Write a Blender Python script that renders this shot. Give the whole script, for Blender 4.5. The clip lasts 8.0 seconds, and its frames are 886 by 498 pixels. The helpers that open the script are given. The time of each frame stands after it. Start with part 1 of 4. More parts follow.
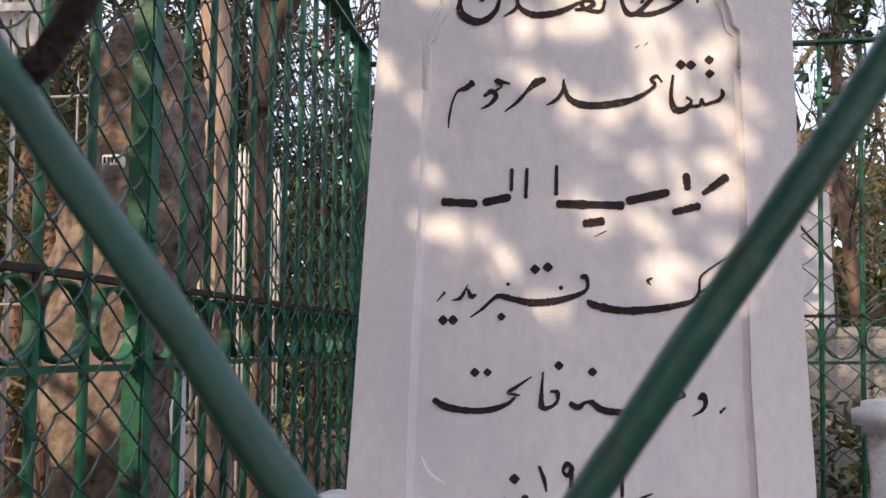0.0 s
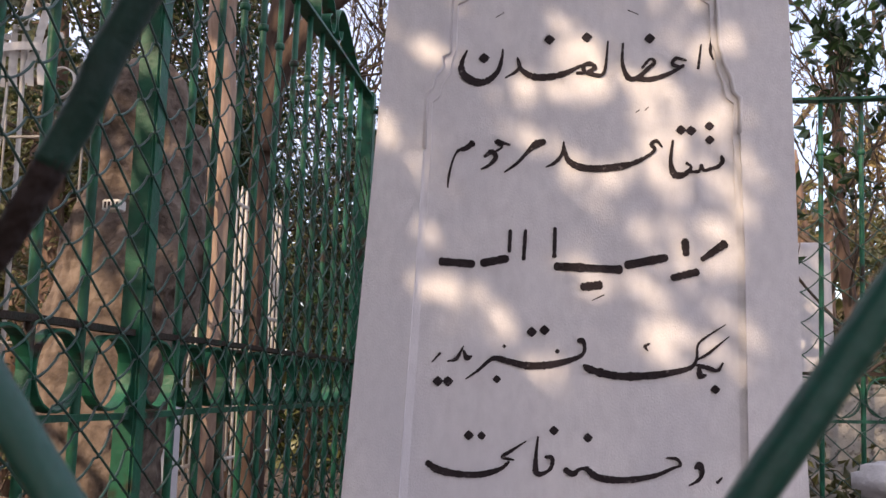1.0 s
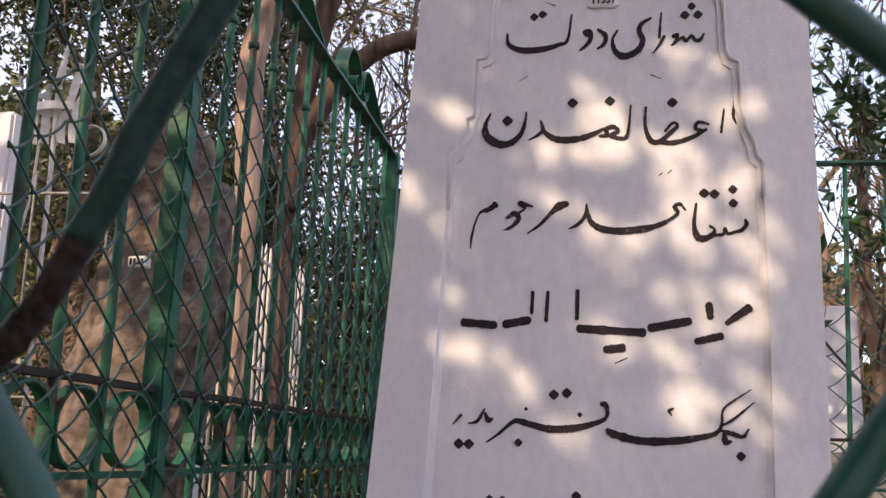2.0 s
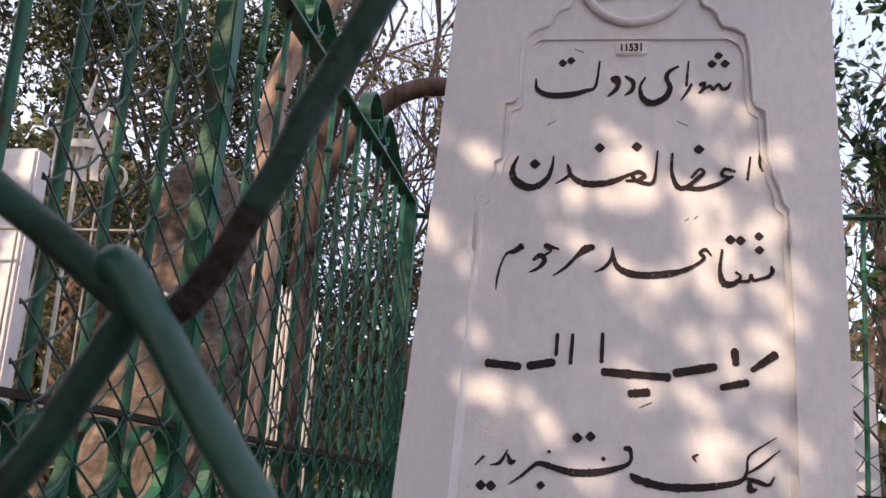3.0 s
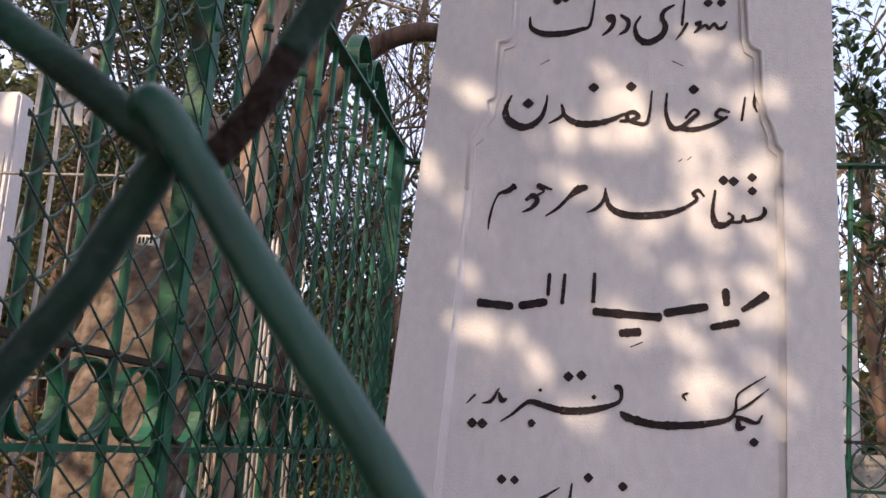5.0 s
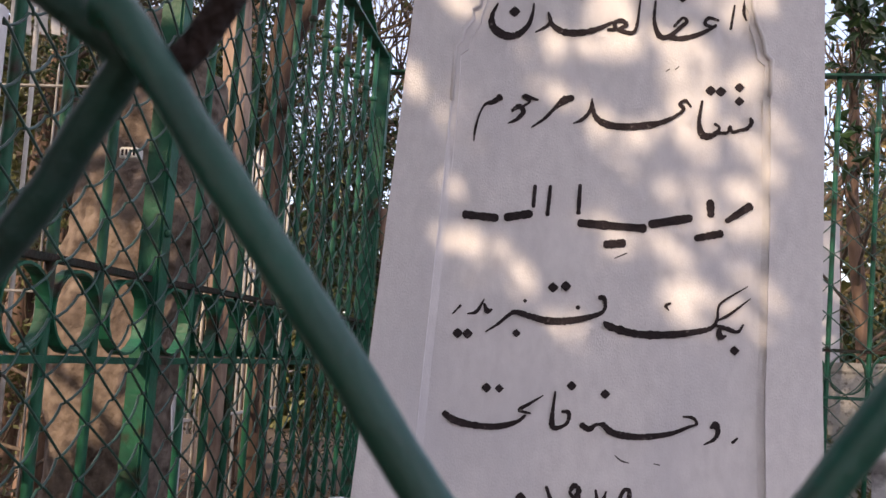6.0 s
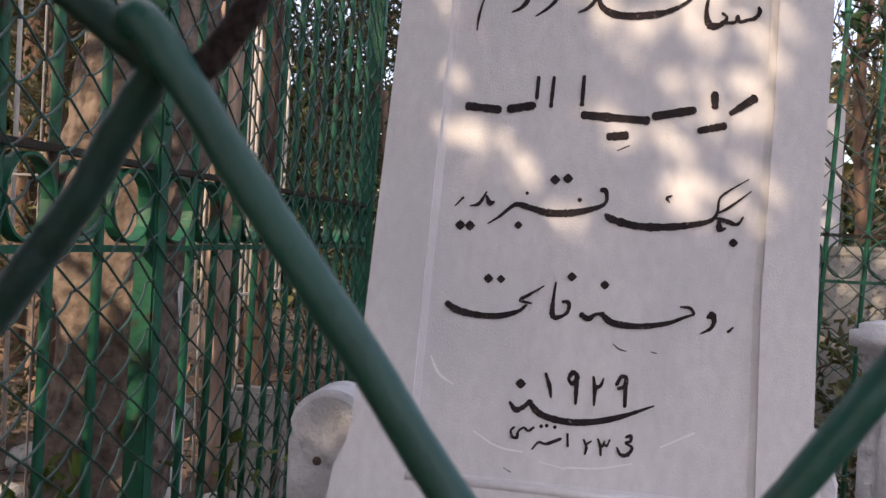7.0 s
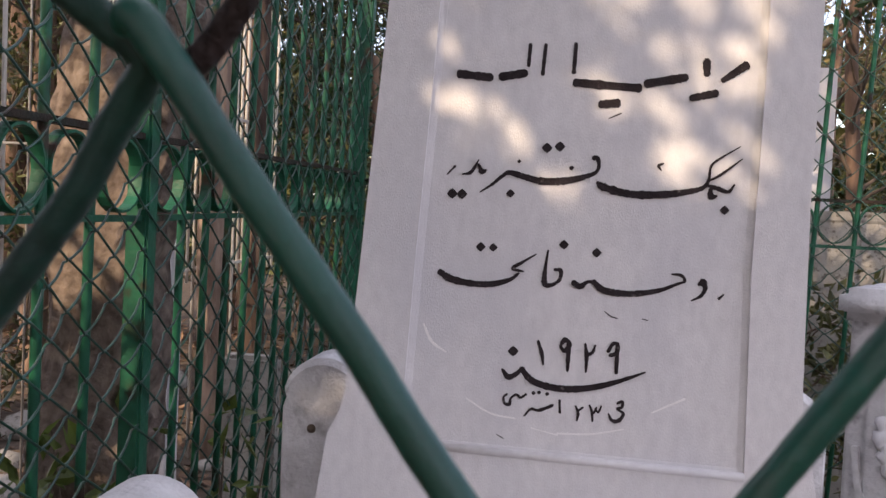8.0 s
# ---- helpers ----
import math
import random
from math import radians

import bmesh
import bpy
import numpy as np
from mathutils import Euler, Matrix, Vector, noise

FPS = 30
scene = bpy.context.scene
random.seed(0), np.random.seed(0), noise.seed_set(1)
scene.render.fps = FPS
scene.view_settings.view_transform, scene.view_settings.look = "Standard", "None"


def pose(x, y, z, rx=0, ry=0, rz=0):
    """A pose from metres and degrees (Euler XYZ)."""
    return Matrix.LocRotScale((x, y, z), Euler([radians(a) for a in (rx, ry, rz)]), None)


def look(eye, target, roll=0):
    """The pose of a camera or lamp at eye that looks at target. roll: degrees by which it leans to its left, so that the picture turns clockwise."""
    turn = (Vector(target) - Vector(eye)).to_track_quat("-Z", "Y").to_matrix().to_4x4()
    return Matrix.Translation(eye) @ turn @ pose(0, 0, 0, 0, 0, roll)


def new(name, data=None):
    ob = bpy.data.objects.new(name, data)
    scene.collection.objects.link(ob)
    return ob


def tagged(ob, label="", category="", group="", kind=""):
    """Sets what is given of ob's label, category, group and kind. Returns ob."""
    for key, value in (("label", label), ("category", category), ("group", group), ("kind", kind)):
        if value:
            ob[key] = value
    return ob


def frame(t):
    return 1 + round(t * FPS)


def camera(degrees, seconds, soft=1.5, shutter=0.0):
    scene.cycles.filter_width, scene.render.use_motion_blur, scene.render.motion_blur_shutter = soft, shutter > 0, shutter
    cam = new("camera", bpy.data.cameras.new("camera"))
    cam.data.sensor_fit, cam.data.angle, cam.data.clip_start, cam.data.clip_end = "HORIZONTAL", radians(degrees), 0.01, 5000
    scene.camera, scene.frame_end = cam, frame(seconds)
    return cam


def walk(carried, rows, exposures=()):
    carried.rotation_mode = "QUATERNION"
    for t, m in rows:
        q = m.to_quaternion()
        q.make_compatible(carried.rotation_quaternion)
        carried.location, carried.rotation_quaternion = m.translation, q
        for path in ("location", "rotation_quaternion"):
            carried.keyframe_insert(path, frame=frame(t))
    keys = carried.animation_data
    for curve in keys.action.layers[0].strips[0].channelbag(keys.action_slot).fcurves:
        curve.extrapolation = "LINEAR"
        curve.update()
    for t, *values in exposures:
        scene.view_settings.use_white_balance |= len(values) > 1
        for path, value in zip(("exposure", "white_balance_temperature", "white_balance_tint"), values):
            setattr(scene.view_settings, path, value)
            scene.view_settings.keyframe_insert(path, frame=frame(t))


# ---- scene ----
cam = camera(50.2, 8.0, soft=1.5)

PATH = [
    (0, (0.154, 0.062, 1.404), (-0.118, 2.024, 1.682), -0.2),
    (0.5, (0.1567, 0.068, 1.4178), (-0.1187, 2.021, 1.7475), 0.7),
    (1, (0.158, 0.065, 1.425), (-0.115, 2.012, 1.79), 1.1),
    (1.5, (0.158, 0.067, 1.424), (-0.134, 1.998, 1.853), 1.6),
    (2, (0.158, 0.064, 1.427), (-0.161, 1.978, 1.912), 2.0),
    (3.5, (0.137, 0.055, 1.41), (-0.204, 1.932, 2.012), 4.1),
    (4, (0.138, 0.053, 1.407), (-0.196, 1.93, 2.011), 4.3),
    (4.5, (0.135, 0.061, 1.406), (-0.192, 1.955, 1.961), 4.0),
    (6, (0.1368, 0.065, 1.4056), (-0.1437, 2.023, 1.7063), 3.2),
    (6.5, (0.138, 0.061, 1.411), (-0.135, 2.034, 1.589), 3.3),
    (7, (0.136, 0.056, 1.418), (-0.137, 2.037, 1.467), 3.2),
    (7.5, (0.1364, 0.054, 1.4204), (-0.1244, 2.037, 1.4145), 3.3),
    (8, (0.136, 0.054, 1.421), (-0.117, 2.038, 1.399), 2.9),
]

# a slight blur of what is very near the lens
cam.data.dof.use_dof = True
cam.data.dof.focus_distance = 1.15
cam.data.dof.aperture_fstop = 60.0

# the headstone leans back a little; the path was taken in its frame
LEVEL = Matrix.Translation((0.15, 1.1, 1.6)) @ Matrix.Rotation(radians(-2.15), 4, "X") @ Matrix.Translation((-0.15, -1.1, -1.6))
walk(cam, [(t, LEVEL @ look(e, a, r)) for t, e, a, r in PATH], [(0.0, 1.27, 6840, 23), (1.0, 1.11, 6840, 26), (3.5, 1.18, 6840, 26), (4.5, 1.13, 6840, 26), (6.0, 1.11, 6840, 25), (8.0, 1.19, 6840, 23)])

# ------------------------------------------------------------------ light
SUN_DIR = Vector((-0.46, -0.80, 0.52)).normalized()      # towards the sun
world = bpy.data.worlds.new("world")
scene.world = world
world.use_nodes = True
wt = world.node_tree
sky = wt.nodes.new("ShaderNodeTexSky")
sky.sky_type = "NISHITA"
sky.sun_disc = False
sky.sun_elevation = math.asin(SUN_DIR.z)
sky.sun_rotation = math.atan2(SUN_DIR.x, SUN_DIR.y)
sky.air_density, sky.dust_density, sky.ozone_density = 1.0, 1.5, 1.0
wt.nodes["Background"].inputs["Strength"].default_value = 0.15
haze = wt.nodes.new("ShaderNodeMix")            # thin even winter haze over the blue
haze.data_type = "RGBA"
toward = wt.nodes.new("ShaderNodeVectorMath")     # the haze is thickest on the sun's side
toward.operation = "DOT_PRODUCT"
toward.inputs[1].default_value = SUN_DIR
wt.links.new(wt.nodes.new("ShaderNodeTexCoord").outputs["Generated"], toward.inputs[0])
thick = wt.nodes.new("ShaderNodeMapRange")
thick.inputs[1].default_value, thick.inputs[2].default_value = -0.8, 0.8
thick.inputs[3].default_value, thick.inputs[4].default_value = 0.08, 0.87
wt.links.new(toward.outputs["Value"], thick.inputs[0])
wt.links.new(thick.outputs[0], haze.inputs[0])
haze.inputs[7].default_value = (5.6, 5.9, 6.5, 1)
wt.links.new(sky.outputs[0], haze.inputs[6])
wt.links.new(haze.outputs[2], wt.nodes["Background"].inputs["Color"])
sun_data = bpy.data.lights.new("sun", "SUN")
sun_data.energy, sun_data.angle, sun_data.color = 2.3, radians(0.53), (1.0, 0.845, 0.57)
sun = new("sun", sun_data)
sun.matrix_world = look(tuple(SUN_DIR * 30), (0, 0, 0))


# ------------------------------------------------------------------ materials
def material(name, base, dark=None, scale=20.0, detail=6.0, rough=0.6, metal=0.0, bump=0.0, bump_scale=80.0,
             spots=None, spot_scale=6.0, spot_edge=(0.55, 0.7), stretch=(1, 1, 1), vary=0.0, trans=0.0, spec=0.5, island=False):
    """Two-scale noise colour, optional stains, relief, and some variation from piece to piece."""
    m = bpy.data.materials.new(name)
    m.use_nodes = True
    nt = m.node_tree
    b = nt.nodes["Principled BSDF"]
    b.inputs["Roughness"].default_value = rough
    b.inputs["Metallic"].default_value = metal
    b.inputs["Specular IOR Level"].default_value = spec
    co = nt.nodes.new("ShaderNodeTexCoord")
    mp = nt.nodes.new("ShaderNodeMapping")
    mp.inputs["Scale"].default_value = stretch
    nt.links.new(co.outputs["Object"], mp.inputs[0])
    n1 = nt.nodes.new("ShaderNodeTexNoise")
    n1.inputs["Scale"].default_value, n1.inputs["Detail"].default_value = scale, detail
    nt.links.new(mp.outputs[0], n1.inputs["Vector"])
    ramp = nt.nodes.new("ShaderNodeValToRGB")
    ramp.color_ramp.elements[0].position, ramp.color_ramp.elements[1].position = 0.3, 0.7
    dark = dark or tuple(c * 0.75 for c in base)
    ramp.color_ramp.elements[0].color, ramp.color_ramp.elements[1].color = (*dark, 1), (*base, 1)
    nt.links.new(n1.outputs[0], ramp.inputs[0])
    col = ramp.outputs[0]
    if spots:
        n2 = nt.nodes.new("ShaderNodeTexNoise")
        n2.inputs["Scale"].default_value, n2.inputs["Detail"].default_value = spot_scale, 8
        nt.links.new(mp.outputs[0], n2.inputs["Vector"])
        r2 = nt.nodes.new("ShaderNodeMapRange")
        r2.inputs[1].default_value, r2.inputs[2].default_value = spot_edge
        nt.links.new(n2.outputs[0], r2.inputs[0])
        mix = nt.nodes.new("ShaderNodeMix")
        mix.data_type = "RGBA"
        nt.links.new(r2.outputs[0], mix.inputs[0])
        nt.links.new(col, mix.inputs[6])
        mix.inputs[7].default_value = (*spots, 1)
        col = mix.outputs[2]
    if vary:
        src = nt.nodes.new("ShaderNodeNewGeometry").outputs["Random Per Island"] if island else nt.nodes.new("ShaderNodeObjectInfo").outputs["Random"]
        mr = nt.nodes.new("ShaderNodeMapRange")
        mr.inputs[3].default_value, mr.inputs[4].default_value = 1 - vary, 1 + vary
        nt.links.new(src, mr.inputs[0])
        hs = nt.nodes.new("ShaderNodeHueSaturation")
        nt.links.new(mr.outputs[0], hs.inputs["Value"])
        nt.links.new(col, hs.inputs["Color"])
        col = hs.outputs[0]
    nt.links.new(col, b.inputs["Base Color"])
    if bump:
        n3 = nt.nodes.new("ShaderNodeTexNoise")
        n3.inputs["Scale"].default_value, n3.inputs["Detail"].default_value = bump_scale, 5
        nt.links.new(mp.outputs[0], n3.inputs["Vector"])
        bp = nt.nodes.new("ShaderNodeBump")
        bp.inputs["Strength"].default_value, bp.inputs["Distance"].default_value = bump, 0.01
        nt.links.new(n3.outputs[0], bp.inputs["Height"])
        nt.links.new(bp.outputs[0], b.inputs["Normal"])
    if trans:
        tr = nt.nodes.new("ShaderNodeBsdfTranslucent")
        nt.links.new(col, tr.inputs[0])
        ms = nt.nodes.new("ShaderNodeMixShader")
        ms.inputs[0].default_value = trans
        nt.links.new(b.outputs[0], ms.inputs[1])
        nt.links.new(tr.outputs[0], ms.inputs[2])
        nt.links.new(ms.outputs[0], nt.nodes["Material Output"].inputs[0])
    return m


MARBLE = material("marble", (0.675, 0.658, 0.668), (0.595, 0.578, 0.592), 70, 14, 0.55, bump=0.15, bump_scale=420, spots=(0.52, 0.515, 0.555), spot_scale=3.2, spot_edge=(0.47, 0.74), stretch=(1.5, 1, 0.8))
MARBLE_DIRTY = material("weathered_marble", (0.60, 0.59, 0.60), (0.43, 0.42, 0.43), 26, 10, 0.7, bump=0.35, bump_scale=120, spots=(0.2, 0.19, 0.19), spot_scale=17, spot_edge=(0.60, 0.74))
INK = material("black_letter_paint", (0.017, 0.012, 0.014), (0.034, 0.026, 0.029), 60, 5, 0.7, spec=0.15, bump=0.3, bump_scale=400, spots=(0.16, 0.14, 0.14), spot_scale=150, spot_edge=(0.62, 0.74))
WIRE = material("green_plastic_coating", (0.006, 0.068, 0.049), (0.004, 0.046, 0.035), 45, 6, 0.34, spec=0.4, bump=0.12, bump_scale=260, spots=(0.016, 0.05, 0.038), spot_scale=90, spot_edge=(0.58, 0.72))
# grime on the coating, plus the shaded legs' darkness painted in
WIRE_DIRTY_SHADED = material("grimy_shaded_green_coating", (0.007, 0.044, 0.031), (0.007, 0.022, 0.018), 60, 8, 0.5, spec=0.2, bump=0.2, bump_scale=240, spots=(0.010, 0.060, 0.044), spot_scale=40, spot_edge=(0.56, 0.7))
WIRE_RUST = material("rusted_bare_wire", (0.030, 0.018, 0.016), (0.014, 0.010, 0.009), 140, 8, 0.75, spec=0.2, bump=0.5, bump_scale=320, spots=(0.012, 0.05, 0.036), spot_scale=60, spot_edge=(0.62, 0.7))
MESH_WIRE = material("dull_green_wire", (0.022, 0.075, 0.053), (0.010, 0.035, 0.027), 40, 4, 0.38, spec=0.5, spots=(0.05, 0.035, 0.025), spot_scale=30, spot_edge=(0.6, 0.7), vary=0.2)
IRON = material("green_iron_paint", (0.012, 0.112, 0.062), (0.009, 0.060, 0.038), 25, 8, 0.45, spec=0.28, bump=0.15, bump_scale=120, spots=(0.035, 0.022, 0.016), spot_scale=14, spot_edge=(0.58, 0.68), vary=0.2)
IRON_DARK = material("rusted_dark_iron", (0.022, 0.026, 0.02), (0.035, 0.02, 0.014), 30, 8, 0.65, spec=0.2, bump=0.3, bump_scale=160, spots=(0.01, 0.07, 0.04), spot_scale=20, spot_edge=(0.6, 0.7))
WHITE_IRON = material("white_iron_paint", (0.68, 0.65, 0.60), (0.5, 0.47, 0.43), 30, 5, 0.5, spots=(0.3, 0.17, 0.09), spot_scale=18, spot_edge=(0.68, 0.76))
ROCK = material("rough_stone", (0.245, 0.19, 0.158), (0.07, 0.052, 0.044), 30, 15, 0.95, spec=0.2, bump=1.0, bump_scale=45, spots=(0.27, 0.215, 0.175), spot_scale=16, spot_edge=(0.54, 0.72))
# white railing paint greyed down, its shade put into the colour
WHITE_IRON_SHADED = material("shaded_white_iron_paint", (0.30, 0.29, 0.28), (0.18, 0.17, 0.16), 30, 5, 0.6, spots=(0.16, 0.1, 0.07), spot_scale=18, spot_edge=(0.62, 0.74))
WALL = material("cement_render", (0.38, 0.36, 0.33), (0.25, 0.235, 0.215), 8, 10, 0.9, bump=0.5, bump_scale=60, spots=(0.13, 0.115, 0.10), spot_scale=55, spot_edge=(0.56, 0.66))
SOIL = material("leaf_litter_soil", (0.12, 0.085, 0.06), (0.05, 0.036, 0.028), 15, 12, 0.95, bump=1.0, bump_scale=25, spots=(0.2, 0.15, 0.1), spot_scale=30, spot_edge=(0.6, 0.7))
BARK = material("bark", (0.23, 0.145, 0.10), (0.05, 0.03, 0.024), 22, 10, 0.9, bump=0.9, bump_scale=40, stretch=(1, 1, 0.25), spots=(0.32, 0.215, 0.15), spot_scale=8, spot_edge=(0.55, 0.7))
PALE_BARK = material("flaking_pale_bark", (0.38, 0.275, 0.21), (0.15, 0.095, 0.07), 26, 12, 0.9, bump=0.9, bump_scale=45, stretch=(1, 1, 0.25), spots=(0.12, 0.07, 0.05), spot_scale=9, spot_edge=(0.58, 0.7))
# bark darkened: the shade on the arching limb is put into the colour
SHADED_BARK = material("shaded_bark", (0.115, 0.078, 0.06), (0.035, 0.023, 0.019), 22, 10, 0.95, spec=0.2, bump=0.9, bump_scale=40, stretch=(1, 1, 0.25), spots=(0.16, 0.11, 0.085), spot_scale=8, spot_edge=(0.58, 0.72))
TWIG = material("twig_bark", (0.14, 0.10, 0.07), (0.06, 0.045, 0.035), 30, 4, 0.9)
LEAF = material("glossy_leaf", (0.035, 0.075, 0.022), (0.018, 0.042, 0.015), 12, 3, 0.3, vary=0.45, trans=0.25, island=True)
# evergreen leaf made yellower and brighter: sunlight put into the colour
LEAF_SUN = material("sunlit_olive_leaf", (0.15, 0.145, 0.05), (0.05, 0.06, 0.022), 12, 3, 0.4, vary=0.6, trans=0.3, island=True)
LEAF_YELLOW = material("yellowing_leaf", (0.27, 0.20, 0.075), (0.14, 0.105, 0.045), 12, 3, 0.6, vary=0.5, trans=0.35, island=True)
STEEL = material("enamel_plate", (0.75, 0.74, 0.72), (0.6, 0.59, 0.58), 80, 3, 0.35)
LITTER = material("dry_leaf", (0.22, 0.13, 0.075), (0.1, 0.06, 0.04), 20, 3, 0.8, vary=0.5, island=True)


# ------------------------------------------------------------------ helpers
def link(name, bm, mat, smooth=False):
    me = bpy.data.meshes.new(name)
    bm.normal_update()
    bm.to_mesh(me)
    bm.free()
    me.materials.append(mat)
    if smooth:
        me.polygons.foreach_set("use_smooth", [True] * len(me.polygons))
    return new(name, me)


def part(name, bm, mat, parent, label="", smooth=False):
    ob = link(name, bm, mat, smooth)
    ob.parent = parent
    if label:
        ob["label"] = label
    return ob


def thing(name, label, category, group="", m=None, kind=""):
    ob = new(name)
    if m is not None:
        ob.matrix_world = m
    return tagged(ob, label, category, group, kind)


def glide(points, n=6):
    """A smooth line through points (Catmull-Rom)."""
    p = [Vector(q) for q in points]
    p = [2 * p[0] - p[1]] + p + [2 * p[-1] - p[-2]]
    out = []
    for i in range(1, len(p) - 2):
        a, b, c, d = p[i - 1:i + 3]
        for k in range(n):
            t = k / n
            out.append(0.5 * (2 * b + (c - a) * t + (2 * a - 5 * b + 4 * c - d) * t * t + (3 * b - a - 3 * c + d) * t ** 3))
    return out + [p[-2]]


def tube(bm, points, radius, sides=8, caps=True):
    """A round bar along points; radius is a number or one for each point."""
    pts = [Vector(q) for q in points]
    rad = radius if isinstance(radius, (list, tuple)) else [radius] * len(pts)
    side = None
    rings = []
    for i, p in enumerate(pts):
        d = (pts[min(i + 1, len(pts) - 1)] - pts[max(i - 1, 0)]).normalized()
        if side is None:
            side = d.orthogonal().normalized()
        side = (side - d * side.dot(d)).normalized()
        up = d.cross(side)
        rings.append([bm.verts.new(p + rad[i] * (math.cos(a) * side + math.sin(a) * up)) for a in (2 * math.pi * k / sides for k in range(sides))])
    for a, b in zip(rings, rings[1:]):
        for k in range(sides):
            bm.faces.new((a[k], a[(k + 1) % sides], b[(k + 1) % sides], b[k]))
    if caps and sides > 2:
        bm.faces.new(rings[0][::-1])
        bm.faces.new(rings[-1])


def strip(bm, points, width, thick, axis):
    """A flat band along points, its width along axis."""
    pts = [Vector(q) for q in points]
    ax = Vector(axis).normalized()
    rings = []
    for i, p in enumerate(pts):
        d = (pts[min(i + 1, len(pts) - 1)] - pts[max(i - 1, 0)]).normalized()
        nrm = d.cross(ax).normalized()
        rings.append([bm.verts.new(p + ax * sx * width / 2 + nrm * sn * thick / 2) for sx, sn in ((-1, -1), (1, -1), (1, 1), (-1, 1))])
    for a, b in zip(rings, rings[1:]):
        for k in range(4):
            bm.faces.new((a[k], a[(k + 1) % 4], b[(k + 1) % 4], b[k]))
    bm.faces.new(rings[0][::-1])
    bm.faces.new(rings[-1])


def box(bm, x0, x1, y0, y1, z0, z1, bevel=0.0):
    made = bmesh.ops.create_cube(bm, size=1, matrix=Matrix.Translation(((x0 + x1) / 2, (y0 + y1) / 2, (z0 + z1) / 2)) @ Matrix.Diagonal((x1 - x0, y1 - y0, z1 - z0, 1)))
    if bevel:
        edges = {e for v in made["verts"] for e in v.link_edges}
        bmesh.ops.bevel(bm, geom=list(edges), offset=bevel, segments=2, affect="EDGES")


def rough_up(bm, amount, scale):
    for v in bm.verts:
        v.co += amount * Vector(noise.noise_vector(v.co * scale))


def leaf(bm, place, way, normal, length, width):
    """One pointed leaf, folded along its rib: four triangles."""
    way = way.normalized()
    side = way.cross(normal)
    if side.length < 1e-4:
        side = way.orthogonal()
    side.normalize()
    up = side.cross(way)
    a = bm.verts.new(place)
    m = bm.verts.new(place + way * length * 0.5 - up * width * 0.12)
    e = bm.verts.new(place + way * length)
    l = bm.verts.new(place + way * length * 0.45 + side * width * 0.5 + up * width * 0.1)
    r = bm.verts.new(place + way * length * 0.45 - side * width * 0.5 + up * width * 0.1)
    for f in ((a, m, l), (m, e, l), (a, r, m), (m, r, e)):
        bm.faces.new(f)


def rand_dir(rng):
    z = rng.uniform(-1, 1)
    a = rng.uniform(0, 2 * math.pi)
    s = math.sqrt(1 - z * z)
    return Vector((s * math.cos(a), s * math.sin(a), z))


# ------------------------------------------------------------------ ground
def ground_height(x, y):
    rise = min(max((y - 1.0) / 4.0, 0.0), 1.0)
    return 0.30 + 0.22 * rise + 0.05 * noise.noise(Vector((x * 0.7, y * 0.7, 3.0))) * min(1.0, 6 / (1 + abs(x) + abs(y)))


def make_ground():
    bm = bmesh.new()
    xs = sorted({round(s * 0.12 * k ** 1.75, 3) for k in range(60) for s in (-1, 1)})
    ys = sorted({round(2.5 + s * 0.12 * k ** 1.75, 3) for k in range(60) for s in (-1, 1)})
    grid = [[bm.verts.new((x, y, ground_height(x, y))) for x in xs] for y in ys]
    for j in range(len(ys) - 1):
        for i in range(len(xs) - 1):
            bm.faces.new((grid[j][i], grid[j][i + 1], grid[j + 1][i + 1], grid[j + 1][i]))
    tagged(link("ground", bm, SOIL, True), "dark bare cemetery soil with leaf litter", "ground", kind="structure")


make_ground()


# ------------------------------------------------------------------ the headstone
# outline of the recessed panel, right and left, in the stone's own plane
PANEL_L = ((-0.036, 1.19), (-0.028, 1.40), (-0.017, 1.62), (-0.012, 1.738), (-0.0115, 1.804), (-0.004, 1.811), (-0.002, 1.824), (0.008, 1.837), (0.006, 1.849), (0.015, 1.853), (0.0165, 1.925),
           (0.028, 1.927), (0.033, 1.936), (0.035, 1.994), (0.039, 2.014), (0.050, 2.025), (0.066, 2.030), (0.071, 2.036), (0.073, 2.044), (0.081, 2.052), (0.092, 2.055), (0.096, 2.075))
PANEL_R = ((0.340, 1.181), (0.3365, 1.40), (0.341, 1.62), (0.341, 1.747), (0.3435, 1.788), (0.337, 1.795), (0.334, 1.814), (0.327, 1.830), (0.326, 1.840), (0.323, 1.848), (0.322, 1.909),
           (0.311, 1.916), (0.308, 1.923), (0.307, 1.991), (0.303, 2.010), (0.291, 2.019), (0.277, 2.022), (0.273, 2.030), (0.272, 2.038), (0.264, 2.047), (0.255, 2.051), (0.252, 2.071))
INNER_L = ((-0.028, 1.196), (-0.020, 1.40), (-0.009, 1.62), (-0.004, 1.739), (-0.004, 1.794), (0.005, 1.801), (0.007, 1.815), (0.017, 1.830), (0.019, 1.846), (0.0235, 1.857), (0.0245, 1.915), (0.037, 1.920), (0.042, 1.932), (0.043, 1.990), (0.048, 2.004), (0.059, 2.012))
INNER_R = ((0.333, 1.189), (0.3295, 1.40), (0.334, 1.62), (0.334, 1.746), (0.336, 1.783), (0.328, 1.790), (0.325, 1.810), (0.319, 1.826), (0.318, 1.845), (0.314, 1.855), (0.313, 1.902), (0.303, 1.909), (0.300, 1.924), (0.299, 1.985), (0.294, 1.998), (0.282, 2.006))


